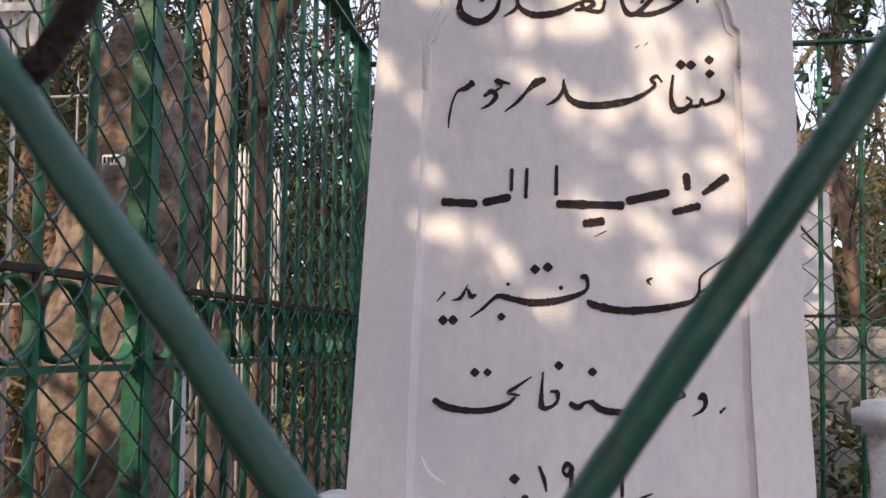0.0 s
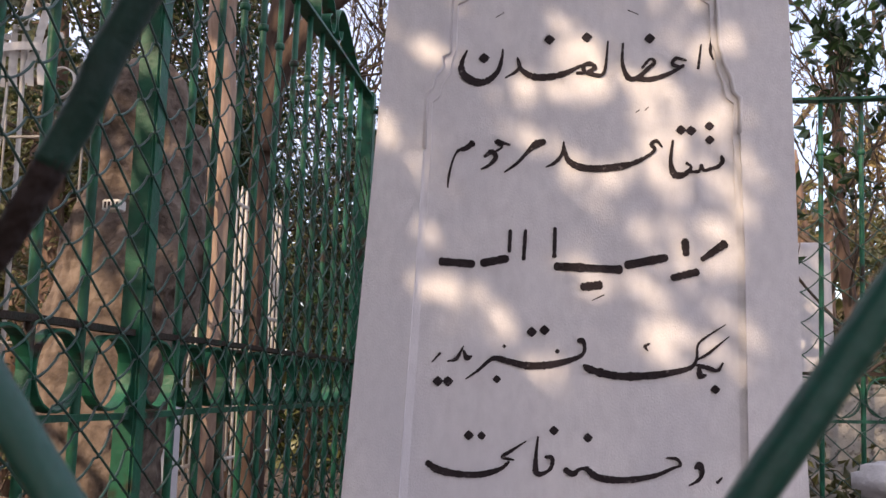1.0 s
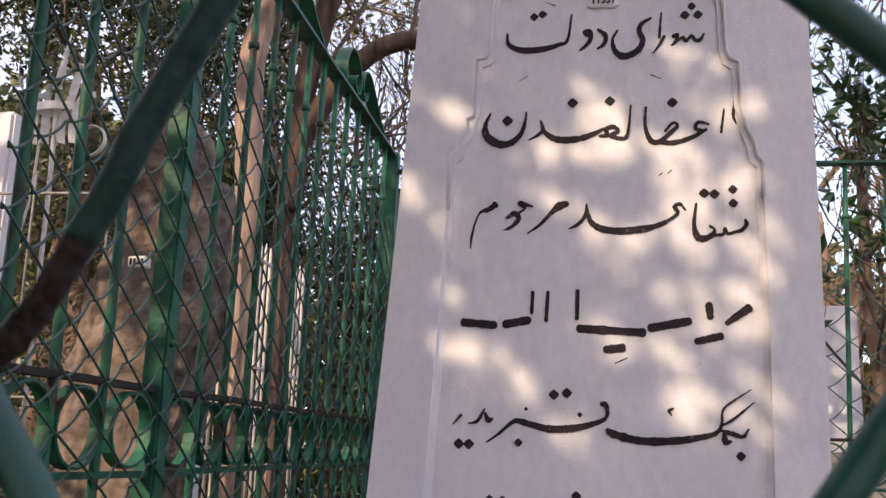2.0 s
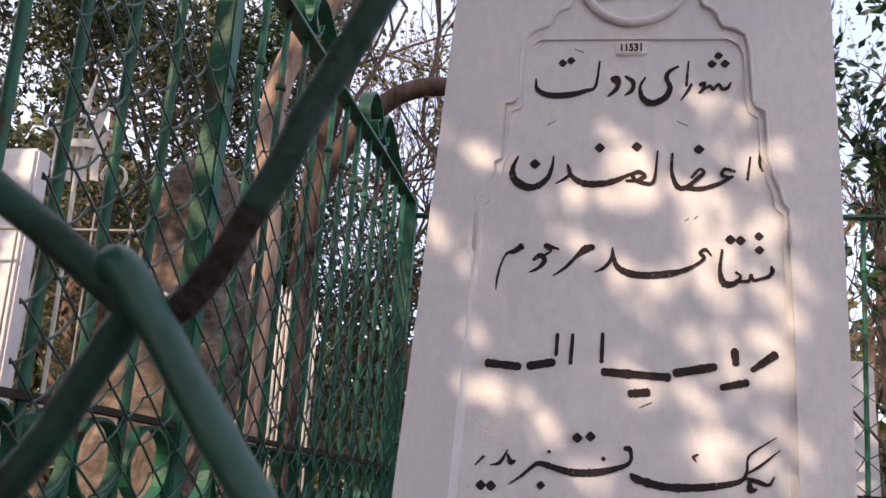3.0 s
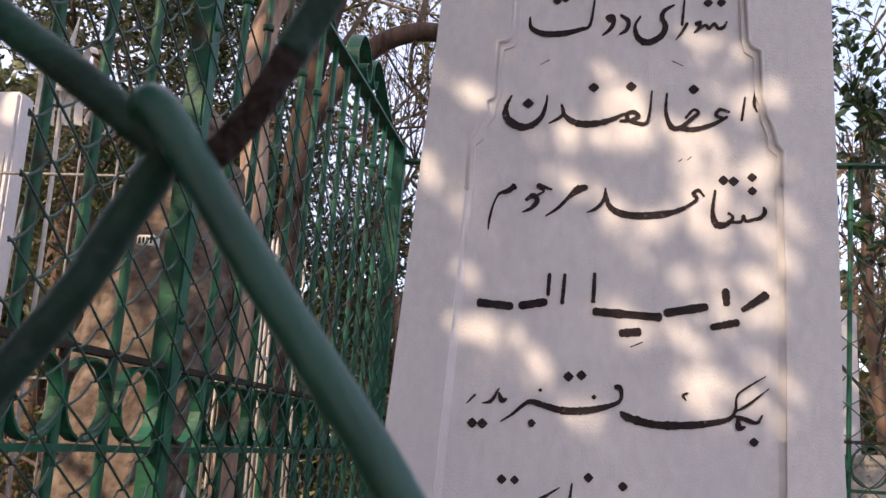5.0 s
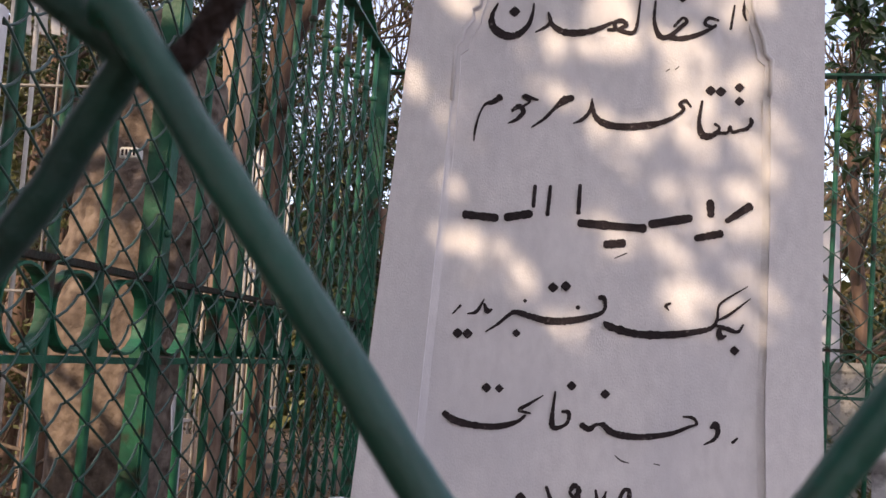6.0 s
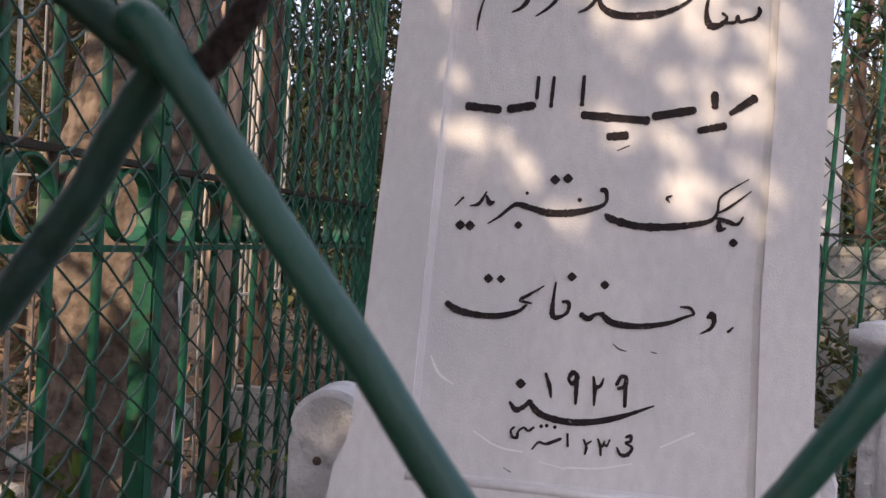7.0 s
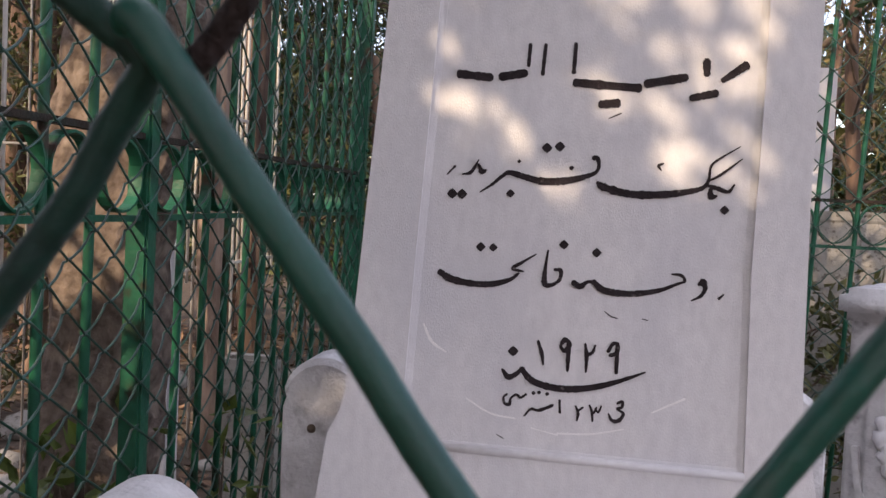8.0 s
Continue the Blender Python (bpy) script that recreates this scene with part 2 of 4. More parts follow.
def ring_fill(bm, loops, y):
    """A flat face at depth y between an outer loop and the loops inside it. Returns the loops' vertices."""
    made, edges = [], []
    for loop in loops:
        vs = [bm.verts.new((x, y, z)) for x, z in loop]
        edges += [bm.edges.new((vs[i], vs[(i + 1) % len(vs)])) for i in range(len(vs))]
        made.append(vs)
    bmesh.ops.triangle_fill(bm, use_beauty=True, use_dissolve=False, edges=edges, normal=(0, -1, 0))
    return made


def bridge(bm, a, b):
    for i in range(len(a)):
        j = (i + 1) % len(a)
        bm.faces.new((a[i], a[j], b[j], b[i]))


def make_headstone():
    stone = thing("headstone", "tall tapered white marble headstone with black incised inscription", "headstone", m=LEVEL @ Matrix.Translation((0, 1.1, 0)))
    bm = bmesh.new()
    outer = [(-0.15, 0.75), (0.435, 0.75), (0.424, 1.12), (0.4165, 1.16), (0.410, 1.195), (0.399, 1.225), (0.396, 1.28), (0.3935, 1.47), (0.397, 1.69), (0.4005, 2.08),
             (0.400, 2.20), (0.33, 2.245), (0.175, 2.275), (0.03, 2.245), (-0.040, 2.20), (-0.049, 2.08), (-0.072, 1.686), (-0.094, 1.341), (-0.101, 1.245), (-0.106, 1.222), (-0.119, 1.195), (-0.124, 1.16), (-0.129, 1.12)]
    panel = list(PANEL_L) + list(PANEL_R)[::-1]
    inner = list(INNER_L) + list(INNER_R)[::-1]
    # front border, the step down to the fillet, the step down to the writing field
    o1, p1 = ring_fill(bm, (outer, panel), 0.0)
    p2, i1 = ring_fill(bm, (panel, inner), 0.0045)
    (i2,) = ring_fill(bm, (inner,), 0.0075)
    for v in p2 + i1:                        # lower down the step is a single one
        if v.co.z < 1.73:
            v.co.y = 0.0046 if v in p2 else 0.0071
    bridge(bm, p1, p2)
    bridge(bm, i1, i2)
    back = [bm.verts.new((x, 0.085, z)) for x, z in outer]
    mid = [bm.verts.new((v.co.x, 0.004, v.co.z)) for v in o1]
    bridge(bm, o1, mid)
    bridge(bm, mid, back)
    bm.faces.new(back)
    bmesh.ops.recalc_face_normals(bm, faces=bm.faces)
    part("slab", bm, MARBLE, stone)
    # moulding: a raised bead that follows the panel's stepped head
    for side in (PANEL_L, PANEL_R):
        bm = bmesh.new()
        tube(bm, [(x, 0.0024, z) for x, z in side[3:]], 0.0030, 8)
        part("moulding", bm, MARBLE, stone, "raised marble edge moulding", True)
    bm = bmesh.new()
    tube(bm, [(PANEL_L[0][0], 0.001, PANEL_L[0][1]), (PANEL_R[0][0], 0.001, PANEL_R[0][1])], 0.005, 8)
    part("sill", bm, MARBLE, stone, "raised marble sill under the writing", True)
    bm = bmesh.new()
    ring = [(0.173 + 0.064 * math.cos(a), -0.001, 2.094 + 0.064 * math.sin(a)) for a in (2 * math.pi * k / 64 for k in range(65))]
    tube(bm, [(x, 0.001, z) for x, y, z in ring], 0.0052, 10, False)
    part("medallion_ring", bm, MARBLE, stone, "raised round marble medallion rim", True)
    return stone


headstone = make_headstone()


# ------------------------------------------------------------------ wire fence close to the lens
def chain_link(name, mat, nodes, columns, rows, radius, gap, sides, parent, y, label="", steps=3, twist=0.0, bow=0.0, hook=0.0):
    """Interlocked zigzag wires; nodes(i, j) gives the place of a knot. Legs that fall to the right lie in front, the others behind."""
    for i in range(columns[0], columns[1]):
        pts = []
        for j in reversed(range(rows[0], rows[1])):
            left, right = Vector(nodes(i, 2 * j + (i % 2))), Vector(nodes(i + 1, 2 * j - 1 + (i % 2)))
            nxt = Vector(nodes(i, 2 * j - 2 + (i % 2)))
            ax = Vector((1, 0, 0)) if y is None else y
            f, w = -gap, gap
            nrm = ax
            drop = Vector((0, 0, twist * (1.35 if (i, 2 * j - 2 + (i % 2)) == (0, 0) else 1.0)))
            nxt = nxt - drop
            left = left + Vector((0, 0, twist * 0.4))
            d = (right - left).normalized()
            e = (nxt - right).normalized()
            sag = e.cross(nrm).normalized() * bow
            pts += [left + nrm * f * 0.3 - d * radius * 1.1, left + nrm * f + d * radius * 2.6]
            pts += [left.lerp(right, k / (steps + 1)) + nrm * f for k in range(1, steps + 1)]
            pts += [right + nrm * f - d * radius * 2.6, right + d * radius * 1.1, right + nrm * w + e * radius * 2.6]
            pts += [right.lerp(nxt, k / (steps + 1)) + nrm * w + sag * math.sin(math.pi * k / (steps + 1)) for k in range(1, steps + 1)]
            if hook:
                pts += [nxt.lerp(right, 0.12) + nrm * w + Vector((hook, 0, -hook * 0.6))]
            pts += [nxt + nrm * w - e * radius * 2.6]
        bm = bmesh.new()
        if sides > 6:
            line = [p + 0.0006 * Vector(noise.noise_vector(p * 60)) for p in glide(pts, 5)]
            tube(bm, line, [radius * (1 + 0.09 * noise.noise(p * 130) + 0.06 * noise.noise(p * 420)) for p in line], sides)
        else:
            tube(bm, pts, radius, sides)
        part(name, bm, mat, parent, label, True)


NEAR = {(0, 0): (0.087, 1.443), (1, -1): (0.1370, 1.3765), (1, 1): (0.135, 1.521), (2, 0): (0.2020, 1.4545), (-1, 1): (0.031, 1.477), (-1, -1): (0.030, 1.327)}


def near_node(i, j):
    x, z = NEAR.get((i, j), (0.087 + 0.0565 * i + 0.003 * math.sin(3.1 * i + 1.7 * j), 1.446 + 0.0735 * j + 0.004 * math.sin(2.3 * i + 2.9 * j)))
    return (x, 0.156, z)


near_fence = thing("chain_link_fence", "green plastic-coated chain-link wire fence", "wire fence", m=LEVEL)
chain_link("wire", WIRE, near_node, (-14, -1), (-8, 3), 0.0023, 0.0021, 14, near_fence, Vector((0, 1, 0)), twist=0.006, bow=0.0015)
chain_link("wire", WIRE, near_node, (2, 15), (-8, 3), 0.0023, 0.0021, 14, near_fence, Vector((0, 1, 0)), twist=0.006, bow=0.0015)


def bent_wire(mat, radii, points, parent, label=""):
    """One bent stretch of fence wire; points are across, depth and up in millimetres, radii those of its two ends."""
    line = [Vector(p) / 1000 for p in glide(points, 7)]
    line = [p + 0.0002 * Vector(noise.noise_vector(p * 90)) for p in line]
    n = len(line) - 1
    bm = bmesh.new()
    tube(bm, line, [(radii[0] + (radii[1] - radii[0]) * i / n) / 1000 * (1 + 0.05 * noise.noise(p * 150) + 0.04 * noise.noise(p * 460)) for i, p in enumerate(line)], 16)
    return part("wire", bm, mat, parent, label, True)


# the three wires round the knot before the lens, bent by hand, each hooked into the next
bent_wire(WIRE_DIRTY_SHADED, (2.3, 2.1), ((-28, 157, 1519), (8, 157, 1494), (31, 157, 1479), (45, 157, 1469.8), (58, 157, 1461), (67.6, 157, 1454.6), (76.8, 157, 1448.2), (83.6, 157, 1443.2), (87.6, 157.5, 1440),
          (85.6, 159, 1436.6), (82.6, 159.5, 1432), (79.6, 159.5, 1425.8), (75.6, 159, 1419.2), (70.4, 158.5, 1411.5), (58, 158, 1393), (31, 158, 1353), (-26, 158, 1278)), near_fence, "grimy green coated wire, darkened for shade")
bent_wire(WIRE_DIRTY_SHADED, (2.2, 2.0), ((60, 160, 1660), (136, 160.5, 1524), (121, 160.5, 1496), (107.4, 160.5, 1469), (103.4, 160.5, 1459.4), (100, 160.5, 1452.5)), near_fence, "grimy green coated wire, darkened for shade")
bent_wire(WIRE_RUST, (1.95, 1.8), ((100.6, 160.5, 1453.6), (98, 160.5, 1448.4), (95.6, 160.8, 1444.6), (92.4, 161.2, 1441), (89, 161, 1439), (86.8, 159, 1440)), near_fence, "rusty brown bare end of wire")
bent_wire(WIRE, (2.2, 2.25), ((86.8, 159.4, 1439.6), (85.8, 157.6, 1442), (86.4, 155.2, 1444.2), (88.2, 154.2, 1443.4), (91.4, 154.4, 1439), (94.6, 154.5, 1434.8), (99.4, 154.5, 1428.2),
                           (103.8, 154.5, 1422.4), (112.8, 154.6, 1410.8), (121.9, 154.8, 1398.2), (138, 155, 1377), (140, 157, 1373), (135, 158.5, 1366), (84, 158.5, 1296), (60, 158.5, 1262)), near_fence)
bent_wire(WIRE, (2.0, 1.8), ((60, 154, 1600), (135, 154, 1520), (160, 153.5, 1494), (183, 153.5, 1472), (196, 153, 1457.5), (199, 154.5, 1454), (194.5, 153, 1449), (188, 153, 1440), (181, 153, 1430.2), (173.8, 153, 1420), (167, 153, 1410.5),
                          (157, 153, 1396.6), (149, 153, 1385), (141, 154.5, 1372), (143, 156, 1366), (190, 156, 1300)), near_fence)


# ------------------------------------------------------------------ the inscription
def pen_stroke(bm, points, back, front):
    """A flat inked stroke with rounded ends; points are across, up and breadth in metres."""
    pts = glide(points, 13)
    left, right = [], []
    for i, p in enumerate(pts):
        a, b = pts[max(i - 1, 0)], pts[min(i + 1, len(pts) - 1)]
        d = Vector((b.x - a.x, b.y - a.y))
        d = d.normalized() if d.length > 1e-7 else Vector((1, 0))
        n = Vector((-d.y, d.x)) * max(p.z, 0.0008) / 2 * (1 + 0.26 * noise.noise(Vector((p.x * 420, p.y * 420, 0.0))) + 0.22 * noise.noise(Vector((p.x * 1100, p.y * 1100, 3.0))))
        c = Vector((p.x, p.y))
        if i == 0:
            c0 = c - d * p.z * 0.3
            left.append(c0 + n * 0.5), right.append(c0 - n * 0.5)
        left.append(c + n), right.append(c - n)
        if i == len(pts) - 1:
            c1 = c + d * p.z * 0.3
            left.append(c1 + n * 0.5), right.append(c1 - n * 0.5)
    rows = [[bm.verts.new((q.x, y, q.y)) for q, y in ((l, back), (l, front), (r, front), (r, back))] for l, r in zip(left, right)]
    for a, b in zip(rows, rows[1:]):
        for k in range(3):
            bm.faces.new((a[k], b[k], b[k + 1], a[k + 1]))
    bm.faces.new(rows[0])
    bm.faces.new(rows[-1][::-1])


def lozenge(bm, x, z, r, back, front):
    ring = [(1.05, 0.05), (0.55, 0.6), (0, 1.0), (-0.6, 0.55), (-1.0, -0.05), (-0.55, -0.6), (0.05, -1.0), (0.6, -0.55)]
    a = [bm.verts.new((x + r * u, front, z + r * w)) for u, w in ring]
    b = [bm.verts.new((x + r * u, back, z + r * w)) for u, w in ring]
    bm.faces.new(a)
    for i in range(8):
        bm.faces.new((a[i], b[i], b[(i + 1) % 8], a[(i + 1) % 8]))


FIELD = 0.0078


def inscription_line(order, words):
    line = part("inscription_line", bmesh.new(), INK, headstone, "black painted incised script on marble")
    for w, (strokes, dots) in enumerate(words):
        bm = bmesh.new()
        for k, s in enumerate(strokes):
            front = FIELD - 0.0015 - 0.0002 * k
            pen_stroke(bm, [(x / 1000, 1.6 + z / 1000, b / 1000) for x, z, b in s], FIELD, front)
        for x, z, r in dots:
            lozenge(bm, x / 1000, 1.6 + z / 1000, r / 1000 * 0.92, FIELD, FIELD - 0.0013)
        bmesh.ops.recalc_face_normals(bm, faces=bm.faces)
        part("letters", bm, INK, line)
    return line


# pen strokes in the stone's plane, in millimetres from the level 1.6 m: across, up, breadth of the pen; then the lozenge dots
inscription_line(1, (
    ((((54, 359, 2.2), (56, 345, 5.0), (71, 337, 7.1), (95, 337, 7.1), (115, 342, 5.0), (126, 348, 3.5), (131, 381, 2.1)),), ((86, 380, 5.7), (96, 383, 5.7))),
    ((((145, 357, 4.0), (152, 358, 6.2), (153, 348, 5.6), (148, 340, 4.2), (141, 334, 2.1)),), ((149, 355, 5.0),)),
    ((((162, 360, 3.5), (171, 352, 4.9), (169, 341, 4.9), (161, 335, 2.1)),), ()),
    ((((224, 372, 2.0), (213, 365, 4.9), (210, 356, 5.5), (214, 344, 6.2), (208, 331, 7.5), (193, 324, 8.2), (182, 331, 6.2), (179, 346, 3.5), (185, 358, 2.1)),), ()),
    ((((236, 378, 2.1), (233, 346, 3.4)),), ()),
    ((((239, 348, 3.4), (233, 337, 3.4), (226, 327, 1.4)),), ()),
    ((((249, 347, 4.7), (254, 349, 4.1), (252, 341, 4.1), (247, 336, 2.0)), ((254, 342, 3.4), (260, 345, 3.4), (264, 341, 4.0), (270, 347, 3.4), (274, 341, 4.1), (280, 342, 4.0), (284, 349, 2.0))), ((263, 374, 6.1), (278, 374, 6.0), (271, 385, 5.5))),
))
inscription_line(2, (
    ((((36, 257, 2.1), (30, 242, 5.6), (32, 228, 8.4), (46, 218, 9.0), (60, 219, 7.6), (72, 230, 5.5), (77, 246, 3.5), (78, 257, 2.1)),), ((56, 247, 7.0),)),
    ((((81, 222, 1.4), (93, 229, 3.5), (98, 236, 3.5), (95, 246, 2.1)), ((95, 245, 2.1), (100, 231, 5.5), (115, 222, 7.5), (137, 222, 7.4), (154, 227, 5.5), (168, 234, 2.7)), ((163, 225, 3.0), (172, 226, 4.4), (170, 233, 4.6), (178, 236, 5.0), (184, 231, 4.6), (176, 226, 4.2)), ((175, 225, 4.4), (184, 222, 4.4), (192, 222, 4.0), (196, 232, 3.4), (199, 262, 2.0))), ((132, 267, 6.8), (175, 268, 6.8))),
    ((((216, 259, 2.6), (215, 235, 4.0), (221, 218, 6.0), (231, 217, 5.3), (245, 229, 4.6), (251, 235, 4.0), (246, 239, 3.3), (237, 229, 3.3)), ((231, 216, 5.3), (247, 215, 5.3), (267, 221, 4.6), (283, 230, 3.3)), ((286, 236, 2.0), (275, 239, 4.0), (271, 232, 4.0), (280, 228, 3.3))), ((246, 264, 6.7),)),
    ((((303, 254, 2.0), (299, 226, 3.3)),), ()),
    ((((315, 262, 2.6), (313, 246, 3.3), (316, 236, 1.3)),), ()),
))
inscription_line(3, (
    ((((44, 144, 7.5), (36, 138, 6.1), (27, 135, 2.7), (21, 123, 2.0), (17, 105, 2.7), (16, 92, 1.4)),), ()),
    ((((54, 113, 1.3), (64, 118, 4.1), (71, 127, 5.4), (66, 133, 6.0), (58, 128, 3.4)), ((70, 133, 2.7), (78, 139, 2.7), (72, 145, 6.1), (87, 141, 2.0))), ()),
    ((((126, 144, 6.7), (117, 141, 8.7), (107, 132, 4.6), (95, 119, 3.4), (81, 109, 1.3)),), ()),
    ((((128, 114, 1.3), (138, 119, 4.0), (146, 129, 4.0), (148, 143, 2.0)), ((148, 141, 2.0), (152, 123, 6.0), (164, 114, 7.8), (184, 111, 7.8), (209, 113, 7.8), (226, 117, 5.6), (240, 124, 3.8), (249, 132, 4.0), (245, 138, 4.0), (251, 142, 3.6), (257, 135, 2.0))), ()),
    ((((269, 142, 2.6), (266, 118, 4.4), (270, 103, 8.2), (281, 103, 5.7), (288, 111, 3.2), (283, 116, 2.5)), ((282, 106, 3.2), (296, 106, 3.6), (299, 113, 3.0), (302, 107, 3.6), (310, 109, 3.6), (317, 111, 4.0), (322, 117, 5.0), (321, 123, 2.6))), ((278, 154, 6.4), (289, 153, 6.4), (309, 158, 5.8), (309, 142, 5.7))),
))
inscription_line(5, (
    ((((163, -82, 5.5), (168, -83, 5.0), (169, -94, 3.7), (161, -101, 5.0), (136, -108, 7.4), (109, -110, 8.1), (89, -106, 6.9), (72, -102, 5.7), (63, -107, 3.8), (53, -116, 3.2), (40, -125, 1.3)),), ((112, -73, 6.3), (126, -71, 6.3), (74, -125, 5.0), (82, -89, 2.5), (140, -94, 3.1))),
    ((((19, -106, 1.3), (29, -103, 3.8), (37, -89, 1.3)), ((37, -94, 2.6), (41, -102, 5.8), (46, -100, 1.9))), ((9, -128, 6.4), (20, -128, 6.4))),
    ((((2, -107, 1.3), (11, -97, 2.6)),), ()),
    ((((169, -109, 4.4), (177, -114, 8.8), (205, -120, 8.1), (240, -119, 8.2), (270, -114, 6.2), (283, -109, 4.3), (288, -100, 3.1), (289, -88, 2.4), (295, -80, 2.5), (319, -64, 1.2)), ((288, -102, 1.9), (300, -95, 3.0), (322, -77, 1.2)), ((286, -107, 2.5), (298, -110, 4.9), (309, -113, 3.7), (315, -105, 1.8)), ((290, -111, 4.3), (291, -119, 6.2), (297, -118, 2.4))), ((306, -133, 5.5),)),
    ((((239, -85, 1.9), (234, -88, 3.7), (237, -93, 1.2)),), ()),
))
inscription_line(6, (
    ((((-1, -216, 6.6), (11, -223, 7.9), (32, -227, 7.2), (57, -227, 7.0), (78, -221, 4.6), (88, -213, 2.6)), ((93, -211, 1.9), (81, -208, 3.9), (91, -201, 3.3), (106, -191, 1.3))), ((44, -186, 5.9), (58, -186, 5.2))),
    ((((119, -186, 1.9), (117, -205, 3.8), (117, -223, 6.4), (125, -224, 4.4), (133, -218, 3.8), (134, -208, 5.0), (127, -207, 3.2)),), ((136, -179, 5.8),)),
    ((((148, -220, 6.3), (156, -224, 6.4), (163, -219, 3.8), (171, -218, 5.0)), ((170, -218, 6.3), (183, -227, 7.6), (210, -229, 6.8), (240, -224, 5.0), (259, -216, 3.0), (268, -212, 3.0), (264, -206, 3.7), (254, -205, 1.9))), ((172, -186, 5.7),)),
    ((((283, -215, 3.4), (288, -211, 6.0), (290, -219, 5.0), (286, -227, 3.6), (276, -233, 1.4)),), ((287, -213, 4.6),)),
    ((((310, -224, 1.8), (305, -229, 3.7)),), ()),
))
inscription_line(7, (
    ((((113, -287, 3.2), (118, -301, 4.4), (120, -313, 1.9)),), ()),
    ((((138, -291, 3.8), (142, -284, 5.1), (148, -288, 5.0), (143, -296, 5.0), (138, -292, 3.2)), ((147, -286, 5.1), (147, -302, 5.0), (147, -318, 3.2))), ()),
    ((((165, -287, 2.5), (167, -300, 5.0), (167, -318, 1.9)), ((167, -299, 3.8), (173, -296, 3.8), (176, -288, 1.9))), ()),
    ((((190, -294, 3.8), (195, -285, 4.3), (200, -286, 4.4), (199, -295, 5.0), (192, -298, 3.8)), ((200, -284, 3.8), (200, -304, 4.3), (200, -317, 3.7))), ()),
    ((((75, -321, 3.3), (82, -329, 6.4), (91, -325, 5.1), (96, -319, 4.5)), ((96, -319, 6.4), (110, -332, 7.0), (137, -338, 7.6), (167, -336, 6.9), (197, -328, 5.6), (231, -314, 1.9))), ((86, -300, 6.4),)),
))
inscription_line(8, (
    ((((140, -351, 2.5), (141, -365, 2.6)),), ()),
    ((((133, -357, 3.2), (127, -360, 3.8), (117, -364, 3.2), (109, -363, 2.5), (102, -371, 1.9)), ((103, -347, 2.6), (97, -351, 2.6), (92, -348, 2.6), (86, -353, 2.6), (85, -359, 3.8), (80, -359, 3.2), (78, -352, 2.6), (82, -348, 1.9))), ((111, -345, 2.6), (117, -344, 2.6), (126, -345, 2.6))),
    ((((158, -356, 1.9), (161, -364, 3.2), (160, -372, 1.9)), ((160, -362, 2.5), (166, -357, 1.9))), ()),
    ((((173, -354, 1.9), (176, -362, 3.0), (177, -372, 1.9)), ((175, -360, 2.4), (178, -362, 2.4), (180.5, -356, 1.8)), ((180, -359, 2.2), (183, -361, 2.2), (186, -354, 1.7))), ()),
    ((((203, -350, 3.1), (208, -348, 3.7), (208, -354, 3.2), (203, -356, 2.5), (210, -361, 3.1), (205, -369, 4.3), (198, -369, 3.7), (194, -362, 1.9)),), ()),
))

# the line with the name: plain bars only
NAME_BARS = (((10, 6, 9), (46, 3, 9)), ((57, 4, 9), (84, 9, 9)), ((88, 41, 4), (87, 17, 4)), ((105, 41, 4), (103, 8, 4)), ((138, 43, 4), (137, 11, 5)),
             ((139, 0, 9), (209, -4, 9)), ((216, 1, 9), (258, 9, 9)), ((265, -13, 8), (291, -7, 8)), ((279, 28, 8), (280, 13, 8)), ((297, 7, 6), (321, 24, 10)), ((168, -23, 9), (187, -21, 9)))
name_line = part("inscription_line", bmesh.new(), INK, headstone, "row of black painted bars on marble")
for bar in NAME_BARS:
    bm = bmesh.new()
    pen_stroke(bm, [(x / 1000, 1.6 + z / 1000, b / 1000) for x, z, b in bar], FIELD, FIELD - 0.0015)
    bmesh.ops.recalc_face_normals(bm, faces=bm.faces)
    part("letters", bm, INK, name_line)
# remains of script inside the medallion
for bar in (((122, 471, 6), (140, 468, 7)), ((150, 469, 6), (159, 471, 6)), ((167, 472, 6), (195, 474, 5)), ((130, 500, 6), (215, 502, 6)), ((142, 483, 4), (144, 512, 3))):
    bm = bmesh.new()
    pen_stroke(bm, [(x / 1000, 1.6 + z / 1000, b / 1000) for x, z, b in bar], 0.0003, -0.0012)
    bmesh.ops.recalc_face_normals(bm, faces=bm.faces)
    part("letters", bm, INK, headstone, "black bar of worn script in the medallion")
# worn specks, chips and old pencil marks
for bar in (((184, -250, 1.5), (191, -255, 3), (199, -257, 1.5)), ((225, -256, 2), (231, -257, 2)), ((72, -394, 1), (80, -398, 2)), ((100, 399, 1), (111, 394, 2.5)), ((69, 297, 1), (79, 303, 1.5)),
            ((222, 300, 2), (234, 294, 1.5)), ((178, -38, 2), (191, -32, 2.5)), ((229, 176, 2), (233, 179, 2)), ((239, 178, 1.5), (243, 182, 2))):
    bm = bmesh.new()
    pen_stroke(bm, [(x / 1000, 1.6 + z / 1000, b / 1700) for x, z, b in bar], FIELD, FIELD - 0.0006)
    bmesh.ops.recalc_face_normals(bm, faces=bm.faces)
    part("speck", bm, INK, headstone, "small dark fleck of old paint")
SCRATCH = material("pale_scratch", (0.8, 0.78, 0.78), (0.74, 0.72, 0.72), 40, 3, 0.8)
